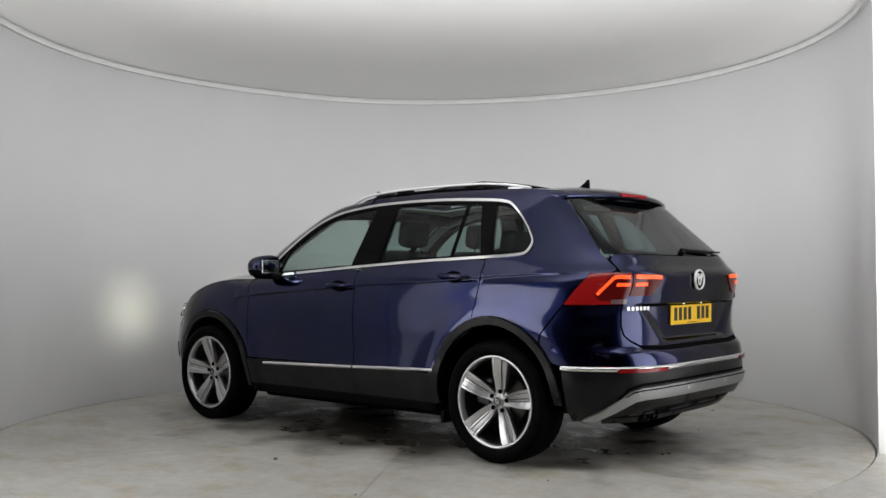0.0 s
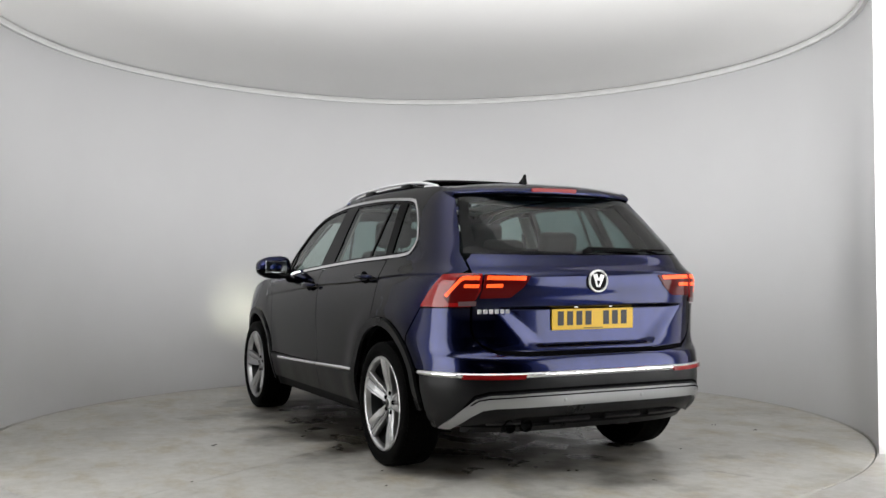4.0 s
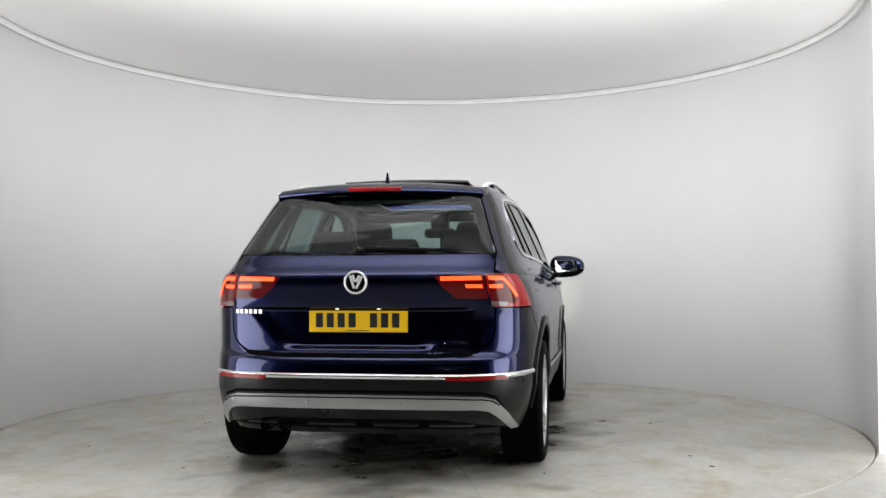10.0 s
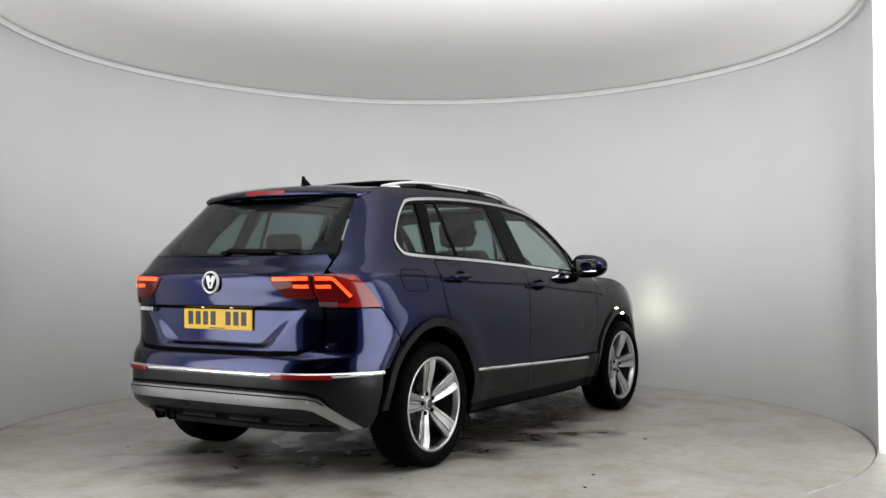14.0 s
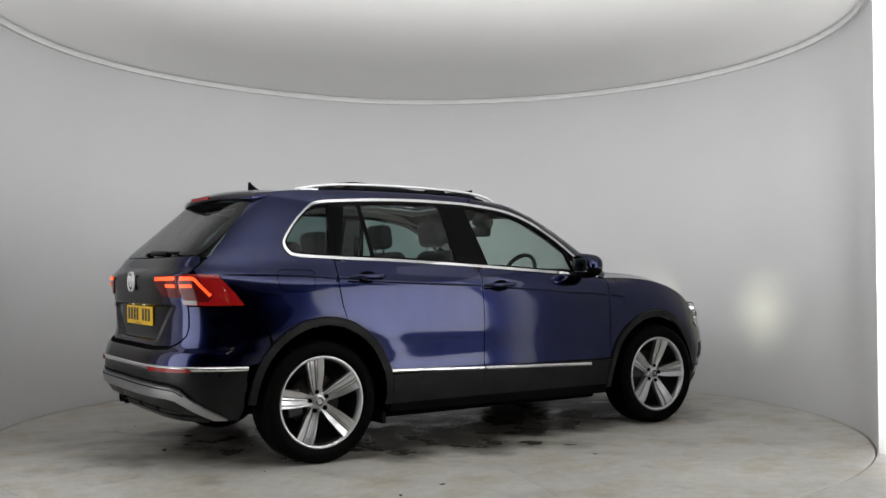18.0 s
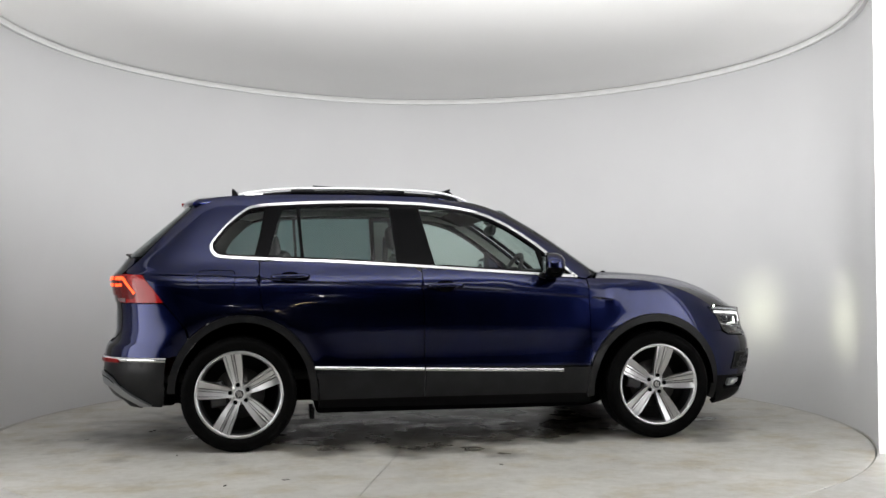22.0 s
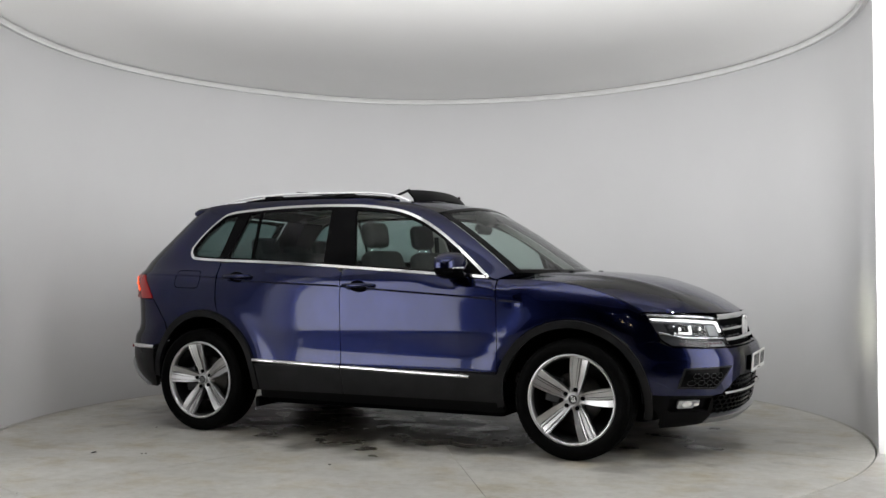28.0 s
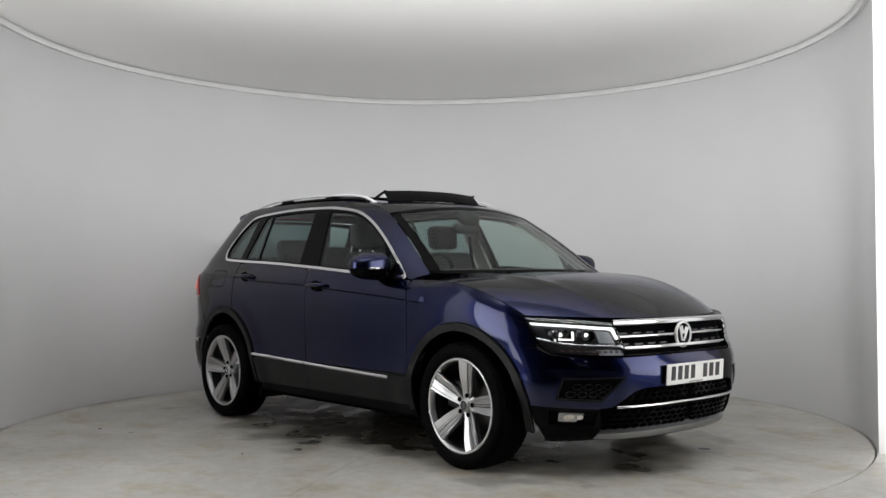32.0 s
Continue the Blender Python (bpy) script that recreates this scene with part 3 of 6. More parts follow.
def ribbon(name, surf, line, width, mat, parent, label="", lift=0.004, thick=0.008, step=0.03, closed=False):
    """A strip of the given width along a line on the surface."""
    pts = [np.array(p, float) for p in line]
    n = len(pts)
    left, right = [], []
    for i in range(n):
        a = pts[i - 1] if (i > 0 or closed) else pts[i]
        b = pts[(i + 1) % n] if (i < n - 1 or closed) else pts[i]
        d = (b - a) / (np.hypot(*(b - a)) + 1e-9)
        m = np.array([-d[1], d[0]]) * width / 2
        left.append(tuple(pts[i] + m))
        right.append(tuple(pts[i] - m))
    if closed:
        area = sum(line[i - 1][0] * line[i][1] - line[i][0] * line[i - 1][1] for i in range(n))
        big, small = (right, left) if area > 0 else (left, right)
        return panel(name, surf, big, mat, parent, label, holes=[small], lift=lift, thick=thick, step=step)
    return panel(name, surf, left + right[::-1], mat, parent, label, lift=lift, thick=thick, step=step)


def bead(name, surf, line, width, mat, parent, label="", lift=0.0, height=0.006, step=0.03):
    """A strip with a rounded face along a line on the surface."""
    L = []
    for i in range(len(line) - 1):
        p, q = np.array(line[i], float), np.array(line[i + 1], float)
        k = max(1, int(np.hypot(*(q - p)) / step))
        L += [p + (q - p) * j / k for j in range(k)]
    L = np.array(L + [np.array(line[-1], float)])
    D = np.gradient(L, axis=0)
    D /= np.linalg.norm(D, axis=1)[:, None] + 1e-12
    M = np.stack([-D[:, 1], D[:, 0]], 1)
    e = 2e-3
    rows = []
    for k in np.linspace(-1, 1, 7):
        U = L + M * (k * width / 2)
        a, b = U[:, 0], U[:, 1]
        n = np.cross(surf(a + e, b) - surf(a - e, b), surf(a, b + e) - surf(a, b - e))
        n /= np.linalg.norm(n, axis=1)[:, None] + 1e-12
        P = surf(a, b)
        if np.sum((P - np.array([0, 0, 0.75])) * n) < 0:
            n = -n
        rows.append(P + n * (lift + height * (1 - k * k)))
    return grid_panel(name, np.array(rows), mat, parent, label, thick=0.008)


def smooth_line(pts, per=6, closed=False):
    """Catmull-Rom line through a few points."""
    out, n = [], len(pts)
    for i in range(n if closed else n - 1):
        p = [np.array(pts[(i + k) % n] if closed else pts[min(max(i + k, 0), n - 1)], float) for k in (-1, 0, 1, 2)]
        for j in range(per):
            t = j / per
            out.append(tuple(0.5 * (2 * p[1] + (p[2] - p[0]) * t + (2 * p[0] - 5 * p[1] + 4 * p[2] - p[3]) * t * t + (3 * p[1] - 3 * p[2] + p[3] - p[0]) * t ** 3)))
    if not closed:
        out.append(tuple(pts[-1]))
    return out


car = new("car")
tagged(car, "dark blue metallic five-door SUV with chrome trim on the turntable", "car")


def grid_panel(name, P, mat, parent, label="", thick=0.012, flip=False, centre=(0, 0, 0.75)):
    """A curved sheet from a grid of points (rows by columns), with a turned-in rim."""
    P = np.asarray(P, float)
    nu, nv = P.shape[:2]
    N = np.cross(np.gradient(P, axis=0), np.gradient(P, axis=1))
    N /= np.linalg.norm(N, axis=2)[..., None] + 1e-12
    if np.sum((P - np.array(centre)) * N) < 0:
        N = -N
    if flip:
        N = -N
    verts = [tuple(p) for p in P.reshape(-1, 3)]
    nf = N.reshape(-1, 3)
    faces, loopn = [], []
    back = np.sum(np.cross(np.gradient(P, axis=0), np.gradient(P, axis=1)) * N) < 0
    for i in range(nu - 1):
        for j in range(nv - 1):
            f = (i * nv + j, (i + 1) * nv + j, (i + 1) * nv + j + 1, i * nv + j + 1)
            if back:
                f = f[::-1]
            faces.append(f)
            loopn += [tuple(nf[k]) for k in f]
    if thick:
        count = set()
        for f in faces:
            for i in range(4):
                count.add((f[i], f[(i + 1) % 4]))
        low = {}
        for i, j in [(i, j) for (i, j) in sorted(count) if (j, i) not in count]:
            for k in (i, j):
                if k not in low:
                    low[k] = len(verts)
                    verts.append(tuple(np.array(verts[k]) - nf[k] * thick))
            f = (j, i, low[i], low[j])
            faces.append(f)
            w = np.array([verts[k] for k in f])
            m = np.cross(w[1] - w[0], w[2] - w[0])
            m /= np.linalg.norm(m) + 1e-12
            loopn += [tuple(m)] * 4
    me = bpy.data.meshes.new(name)
    me.from_pydata(verts, [], faces)
    me.polygons.foreach_set("use_smooth", [True] * len(faces))
    me.normals_split_custom_set(loopn)
    me.materials.append(mat)
    ob = new(name, me)
    ob.parent = parent
    return tagged(ob, label)


def resample(line, n):
    line = np.array(line, float)
    s = np.r_[0, np.cumsum(np.linalg.norm(np.diff(line, axis=0), axis=1))]
    t = np.linspace(0, s[-1], n)
    return np.stack([np.interp(t, s, line[:, k]) for k in range(line.shape[1])], 1)


def loft(lines, nu, nv, bulge=0.0, out=(0, 0, 1)):
    """Grid between two or three lines; bulge lifts its middle along out."""
    L = [resample(smooth_line(l, 8), nu) for l in lines]
    t = np.linspace(0, 1, nv)[None, :, None]
    A, B = L[0][:, None, :], L[-1][:, None, :]
    P = A * (1 - t) + B * t
    return P + 4 * bulge * t * (1 - t) * np.array(out, float)


def S(x, z):
    return (q_of_x(x, z), z)


def R(y, z):
    return (-q_of_y(y, z, -1), z)


def F(y, z):
    return (q_of_y(y, z, 1), z)


REAR_ARCH, FRONT_ARCH = (-1.315, 0.345, 0.452, 0.487), (1.326, 0.345, 0.460, 0.462)


def arch(a, d0, d1, grow=0.0, n=28):
    """Points (x, z) on a wheel arch from one angle to another, in degrees from the front."""
    return [(a[0] + (a[2] + grow) * math.cos(radians(d0 + (d1 - d0) * i / n)), a[1] + (a[3] + grow) * math.sin(radians(d0 + (d1 - d0) * i / n))) for i in range(n + 1)]


# outlines in (x, z)
DLO_TOP = [(0.812, 1.056), (0.699, 1.151), (0.574, 1.255), (0.428, 1.359), (0.279, 1.441), (0.11, 1.498), (-0.137, 1.532), (-0.316, 1.542),
           (-0.562, 1.547), (-0.845, 1.543), (-1.126, 1.528), (-1.245, 1.515), (-1.311, 1.490), (-1.416, 1.400), (-1.492, 1.310), (-1.522, 1.262)]
DLO_LOW = [(-1.522, 1.235), (-1.505, 1.203), (-1.451, 1.178), (-1.213, 1.164), (-0.738, 1.145), (-0.261, 1.117), (0.226, 1.084), (0.569, 1.061), (0.785, 1.046), (0.806, 1.046)]
ROOF_EDGE = [(-0.14, 1.578), (-0.6, 1.592), (-1.1, 1.590), (-1.4, 1.578), (-1.58, 1.556)]
top_line = smooth_line(DLO_TOP, 5)
low_line = smooth_line(DLO_LOW, 5)
DLO = side_poly(top_line + low_line)
DOOR_LOW = 0.305


def hood_edge(u):
    """The line between bonnet and wing, from the screen (0) to the lamp (1), as (x, z)."""
    return (0.875 + (1.75 - 0.875) * u, 1.043 - (1.043 - 0.858) * u ** 2.9)


def both(build):
    for side in (1, -1):
        build(side)


def shell(side):
    sf = flank(side)
    seam = lambda pts: ribbon("seal", sf, pts, 0.02, SEAM, car, lift=-0.013, thick=0)
    # wing
    edge = [S(*hood_edge(u)) for u in np.linspace(0, 1, 16)]
    wing = edge + [F(0.808, 0.80), F(0.80, 0.745), S(1.835, 0.69)] + side_poly([p for p in arch(FRONT_ARCH, 46, 178, 0.004) if p[0] > 0.89]) + [S(0.884, 0.5), S(0.882, 0.7), S(0.872, 1.0)]
    panel("front_wing", sf, wing, PAINT, car, gap=0.0015, creased=True)
    # doors
    fd = side_poly([(0.868, 1.036)] + [(0.878, 0.81), (0.882, 0.60), (0.883, 0.487)] + [(-0.2, 0.487), (-0.203, 0.8), (-0.213, 1.09), (-0.218, 1.106)]
                   + [p for p in low_line if -0.2 < p[0] < 0.79])
    d1 = panel("front_door", sf, fd, PAINT, car, gap=0.002, creased=True)
    rear_arch = arch(REAR_ARCH, 14, 73, 0.004)
    rd = side_poly([(-0.202, 0.487)] + [p for p in rear_arch if p[1] > 0.487] + [(-1.205, 0.90), (-1.219, 1.018), (-1.218, 1.155)]
                   + [p for p in low_line if -1.21 < p[0] < -0.225] + [(-0.214, 1.09), (-0.204, 0.8)])
    d2 = panel("rear_door", sf, rd, PAINT, car, gap=0.002, creased=True)
    seam(side_poly([(0.873, 1.03), (0.878, 0.81), (0.883, 0.3)]))
    seam(side_poly([(-0.218, 1.10), (-0.203, 0.8), (-0.2, 0.3)]))
    seam(side_poly([(-1.218, 1.16), (-1.219, 1.018), (-1.208, 0.90), (-1.19, 0.84)]))
    # cladding with its bright strip
    panel("door_cladding", sf, side_poly([(0.883, 0.478), (0.883, DOOR_LOW), (-0.2, DOOR_LOW), (-0.2, 0.482)]), GREY_CLAD, d1, "dark grey plastic door cladding", gap=0.002, lift=0.008, thick=0.02)
    low = [p for p in arch(REAR_ARCH, -5, 40, 0.004) if p[1] < 0.484]
    panel("door_cladding", sf, side_poly([(-0.2, 0.482), (-0.2, DOOR_LOW)] + low), GREY_CLAD, d2, "dark grey plastic door cladding", gap=0.002, lift=0.008, thick=0.02)
    bead("bright_strip", sf, side_poly([(0.70, 0.456), (0.66, 0.458), (0.2, 0.470), (-0.196, 0.481)]), 0.021, CHROME, d1, "chrome strip along the door", lift=0.010, height=0.007)
    bead("bright_strip", sf, side_poly([(-0.206, 0.481), (-0.5, 0.490), (-0.885, 0.502)]), 0.021, CHROME, d2, "chrome strip along the door", lift=0.010, height=0.007)
    # sill below the doors
    panel("sill", sf, side_poly([(0.89, 0.31), (0.90, 0.235), (-0.86, 0.245), (-0.855, 0.31)]), BLACK_PLASTIC, car, "black plastic sill", lift=-0.006, thick=0.05)
    # rear quarter with roof side
    quarter = ([S(*p) for p in ROOF_EDGE] + [R(0.572, 1.535), R(0.59, 1.48), R(0.645, 1.33), R(0.70, 1.19), R(0.70, 1.10)] + [R(0.735, 1.081), S(-1.914, 1.078), S(-1.86, 1.0), S(-1.788, 0.908), S(-1.648, 0.74)]
               + side_poly([p for p in arch(REAR_ARCH, 135, 73, 0.004)]) + side_poly([(-1.210, 0.90), (-1.223, 1.018), (-1.223, 1.16)])
               + [S(*p) for p in low_line[::-1] if p[0] < -1.225] + [S(*p) for p in top_line[::-1] if p[0] < -0.12])
    panel("rear_quarter", sf, quarter, PAINT, car, gap=0.001, creased=True)
    seam(side_poly([(-1.788, 0.908), (-1.648, 0.74)]))
    # wheel-arch trims
    for a, d0, d1_ in ((FRONT_ARCH, -13, 188), (REAR_ARCH, -5, 178)):
        outer = arch(a, d0, d1_, 0.0, 40)
        inner = arch(a, d1_, d0, -0.044, 40)
        panel("arch_trim", sf, side_poly(outer + inner), GREY_CLAD, car, "dark grey plastic wheel-arch trim", lift=0.014, thick=0.02, step=0.05)
    # windows
    ribbon_hole = inset(DLO, 0.017)
    panel("window_surround", sf, DLO, CHROME, car, "chrome strip round the side windows", holes=[ribbon_hole], lift=0.006, thick=0.012, step=0.03)
    fg = [(-0.15, 1.10), (-0.245, 1.515)] + [p for p in top_line if -0.22 < p[0] < 0.72][::-1] + [(0.66, 1.06), (0.569, 1.061)] + [p for p in low_line if -0.14 < p[0] < 0.56][::-1]
    rg = [(-0.335, 1.12), (-0.375, 1.545)] + [p for p in top_line if -1.09 < p[0] < -0.39] + [(-1.103, 1.53), (-1.207, 1.164)] + [p for p in low_line if -1.2 < p[0] < -0.35]
    qg = [(-1.235, 1.166), (-1.15, 1.525)] + [p for p in top_line if p[0] < -1.16] + [p for p in low_line if p[0] < -1.24]
    frame_hole = []
    for nm, pl, mt, pr in (("front_window", fg, GLASS, d1), ("rear_window", rg, PRIVACY, d2), ("quarter_window", qg, PRIVACY, car)):
        poly = inset(side_poly(pl), 0.022)
        frame_hole.append(inset(side_poly(pl), 0.03))
        g = panel(nm, sf, poly, mt, pr, "tinted side window glass", lift=-0.006, thick=0)
    panel("window_frame", sf, inset(DLO, 0.016), GLOSS_BLACK, car, "gloss black window frame and door pillar", holes=frame_hole, lift=0.0, thick=0.03, step=0.04)
    bar = side_poly([(-0.957, 1.16), (-0.985, 1.53)])
    ribbon("window_bar", sf, bar, 0.022, GLOSS_BLACK, d2, "black upright window bar", lift=0.0, thick=0.01)
    bar = side_poly([(0.60, 1.06), (0.555, 1.25)])
    ribbon("window_bar", sf, bar, 0.03, GLOSS_BLACK, d1, "black upright window bar", lift=0.0, thick=0.01)
    # front pillar between side window and windscreen
    pts = [(0.865, 1.043), (0.83, 1.05)] + [p for p in top_line if -0.13 < p[0] < 0.8] + [(-0.14, 1.533)]
    a = [skin(q_of_x(*p), p[1]) * np.array([1, side, 1]) for p in pts]
    b = [np.array(p) * np.array([1, side, 1]) for p in SCREEN_EDGE + [(0.2, 0.612, 1.532), (0.0, 0.60, 1.563), (-0.14, float(skin(-0.14, 1.578)[1]), 1.578)]]
    grid_panel("front_pillar", loft([a, b], 30, 6, 0.008, (0.3, side * 0.7, 0.5)), PAINT, car, thick=0.02)


SCREEN_EDGE = [(0.945, 0.775, 1.075), (0.80, 0.735, 1.185), (0.62, 0.69, 1.315), (0.48, 0.655, 1.405), (0.372, 0.632, 1.468)]
both(shell)

# bonnet
nu, nv = 34, 41
G = np.zeros((nu, nv, 3))
for j in range(nv):
    v = -1 + 2 * j / (nv - 1)
    av = abs(v)
    for i in range(nu):
        u = i / (nu - 1)
        xe, ze = hood_edge(u)
        ye = float(skin(q_of_x(xe, ze), ze)[1]) - 0.004
        xc, zc = 1.13 + (2.13 - 1.13) * u, 1.087 - (1.087 - 0.838) * u ** 2.7
        w = 1 - av ** 2.6
        x = xe + (xc - xe) * (1 - av ** 2.9) if u > 0.5 else xe + (xc - xe) * (1 - av ** (2.0 + 1.8 * u))
        z = ze + (zc - ze) * (1 - av ** 2.2)
        ridge = 0.012 * math.exp(-((av - 0.66 + 0.10 * u) / 0.05) ** 2) * (1 - u) ** 0.3 * min(1, (1 - u) * 4)
        G[i, j] = (x, v * ye, z + ridge)
grid_panel("bonnet", G, PAINT, car, "dark blue bonnet with two raised creases", thick=0.02)

# windscreen: glass between its two edges, bowed forwards
left = resample(smooth_line(SCREEN_EDGE, 6), 24)
nv = 25
G = np.zeros((24, nv, 3))
for j in range(nv):
    v = -1 + 2 * j / (nv - 1)
    for i in range(24):
        u = i / 23
        bow = (0.20 - 0.13 * u) * (1 - v * v)
        G[i, j] = (left[i, 0] + bow, v * (left[i, 1] - 0.006), left[i, 2] + 0.055 * u * (1 - v * v) + 0.003)
SCREEN = G
grid_panel("windscreen", G, GLASS, car, "clear windscreen glass", thick=0)
# black band round the screen
for nm, rows, cols in (("screen_band", slice(0, 2), slice(None)), ("screen_band", slice(22, 24), slice(None))):
    grid_panel(nm, G[rows, cols] + np.array([0.003, 0, 0.002]), GLOSS_BLACK, car, "black band along the windscreen edge", thick=0.004)
for k in (0, 1):
    sl = slice(0, 2) if k == 0 else slice(nv - 2, nv)
    grid_panel("screen_band", G[:, sl] * np.array([1, 1.0, 1]) + np.array([0.003, 0, 0.002]), GLOSS_BLACK, car, "black band along the windscreen edge", thick=0.004)
# scuttle between bonnet and screen
a = [tuple(p) for p in (G[0] + np.array([-0.01, 0, -0.012]))[::3]]
b = [(0.875 + 0.27 * (1 - t * t), 0.79 * t, 1.03 + 0.03 * (1 - t * t)) for t in np.linspace(-1, 1, 9)]
grid_panel("scuttle", loft([a, b], 30, 4), BLACK_PLASTIC, car, "black plastic panel below the windscreen", thick=0.02)

# roof
nu, nv = 40, 25
G = np.zeros((nu, nv, 3))
edge = smooth_line([(0.372, 0.632, 1.470), (0.2, 0.612, 1.534), (0.0, 0.60, 1.564)] + [tuple(skin(q_of_x(*p), p[1])) for p in ROOF_EDGE], 8)
edge = resample(edge, nu)
for i in range(nu):
    for j in range(nv):
        v = -1 + 2 * j / (nv - 1)
        u = i / (nu - 1)
        G[i, j] = (edge[i, 0] + 0.07 * (1 - v * v) * max(0, 1 - 4 * u), v * edge[i, 1], edge[i, 2] + (0.024 - 0.004 * min(1, max(0, u * 2.2 - 1.1))) * (1 - abs(v) ** 2.2) + 0.01 * (1 - v * v) * max(0, 1 - 4 * u))
ROOF = G
hole0, hole1 = 6, 15
grid_panel("roof", G[:hole0 + 1], PAINT, car, "dark blue roof front edge", thick=0.03)
grid_panel("roof", G[hole1:], PAINT, car, "black glass roof with blue edges", thick=0.03)
for sl in (slice(0, 5), slice(nv - 5, nv)):
    grid_panel("roof_side", G[hole0:hole1 + 1, sl], PAINT, car, thick=0.03)
grid_panel("roof_glass", G[hole1 + 1:30, 5:nv - 5] + np.array([0, 0, 0.006]), GLOSS_BLACK, car, "black glass panoramic roof panel", thick=0.006)

# ---------------- tail ----------------
def T(pts):
    return end_poly([(y if abs(y) > 1e-4 else 1e-4, z) for y, z in pts], -1)


def Nn(pts):
    return end_poly([(y if abs(y) > 1e-4 else 1e-4, z) for y, z in pts], 1)


def TS(x, z, side):
    """Place on the flank near the tail, in tail measure."""
    return (side * (Q_END - abs(q_of_x(x, z))), z)


def full(half):
    """Closed outline in tail or nose measure from its half with positive a."""
    return half + [(-a, z) for a, z in half[::-1] if abs(a) > 2e-3]


def gate_face(a, b):
    """The tailgate: below a fold between the lamps it falls back to a flat field for the plate."""
    p = tail(a, b)
    y, z = np.abs(p[..., 1]), np.asarray(b, float)
    wide = 0.42 + 0.22 * np.clip((z - 0.708) / 0.197, 0, 1)
    step = lambda v: np.clip(v, 0, 1) ** 2 * (3 - 2 * np.clip(v, 0, 1))
    d = np.clip(TAIL_X(z) - 2.108, 0, 0.035) * step((0.910 - z) / 0.018) * step((wide - y) / 0.13) * step((z - 0.690) / 0.03)
    return p + np.stack([d, 0 * d, 0 * d], -1)


gate = T([(0.001, 1.176), (0.40, 1.178), (0.66, 1.182), (0.690, 1.15), (0.694, 1.06), (0.697, 0.91), (0.694, 0.79), (0.680, 0.745), (0.65, 0.715), (0.587, 0.682), (0.41, 0.671), (0.001, 0.668)])
tailgate = panel("tailgate", gate_face, full(gate), PAINT, car, "dark blue tailgate", gap=0.001, thick=0.028, step=0.018)
ribbon("seal", tail, [p for p in gate[2:]], 0.03, SEAM, car, lift=-0.02, thick=0)
ribbon("seal", tail, [(-a, z) for a, z in gate[2:]], 0.03, SEAM, car, lift=-0.02, thick=0)
ribbon("shut_line", tail, T([(0.001, 0.667), (0.41, 0.667), (0.59, 0.676)]), 0.022, SEAM, car, lift=0.0005, thick=0)
ribbon("shut_line", tail, T([(-0.001, 0.667), (-0.41, 0.667), (-0.59, 0.676)]), 0.022, SEAM, car, lift=0.0005, thick=0)
glass = T([(0.001, 1.182), (0.40, 1.184), (0.69, 1.188), (0.64, 1.33), (0.572, 1.503), (0.40, 1.514), (0.001, 1.517)])
panel("tailgate_window", tail, full(glass), PRIVACY, tailgate, "dark tinted tailgate window", thick=0, lift=-0.002)
inner = T([(0.001, 1.20), (0.36, 1.201), (0.60, 1.215), (0.618, 1.25), (0.585, 1.36), (0.532, 1.478), (0.36, 1.492), (0.001, 1.494)])
panel("window_band", tail, full(glass), GLOSS_BLACK, tailgate, "black band round the tailgate window", holes=[rounded(full(inner), 0.03)], lift=-0.006, thick=0.004)

# spoiler
nv = 25
G = np.zeros((9, nv, 3))
prof = [(-1.42, 1.614), (-1.55, 1.606), (-1.66, 1.590), (-1.720, 1.570), (-1.738, 1.558), (-1.746, 1.542), (-1.735, 1.530), (-1.68, 1.524), (-1.60, 1.518)]
for j in range(nv):
    v = -1 + 2 * j / (nv - 1)
    for i, (x, z) in enumerate(prof):
        G[i, j] = (x + 0.105 * abs(v) ** 2.2 * min(1, i / 3), v * (0.545 + 0.045 * min(1, i / 4)), z - 0.006 - 0.016 * abs(v) ** 2.4 - 0.026 * (1 - min(1, i / 3)) * abs(v) ** 3)
spoiler = grid_panel("spoiler", G, PAINT, tailgate, "dark blue roof spoiler", thick=0.01)
def spoiler_cheek(side):
    """Closes the end of the spoiler down to the rear pillar."""
    k = 0 if side < 0 else nv - 1
    on_skin = lambda x, z: skin(q_of_x(x, z), z) * np.array([1, side, 1])
    a = [G[i, k] for i in (0, 2, 3, 4, 5, 6, 8)]
    b = [on_skin(x, z) - np.array([0, side * 0.005, 0]) for x, z in ((-1.40, 1.575), (-1.45, 1.56), (-1.50, 1.545), (-1.54, 1.53), (-1.57, 1.515), (-1.58, 1.505), (-1.57, 1.50))]
    grid_panel("spoiler_cheek", loft([a, b], 24, 5, 0.006, (0, side, 0.2)), PAINT, tailgate, thick=0.004, centre=(-1.5, 0, 1.4))


both(spoiler_cheek)
bm = rounded_box(0.014, 0.30, 0.024, 0.005)
bmesh.ops.transform(bm, matrix=pose(-1.739, 0, 1.548, 0, -8, 0), verts=bm.verts)
part("brake_light", bm, RED_DULL, tailgate, "dark red high brake light")

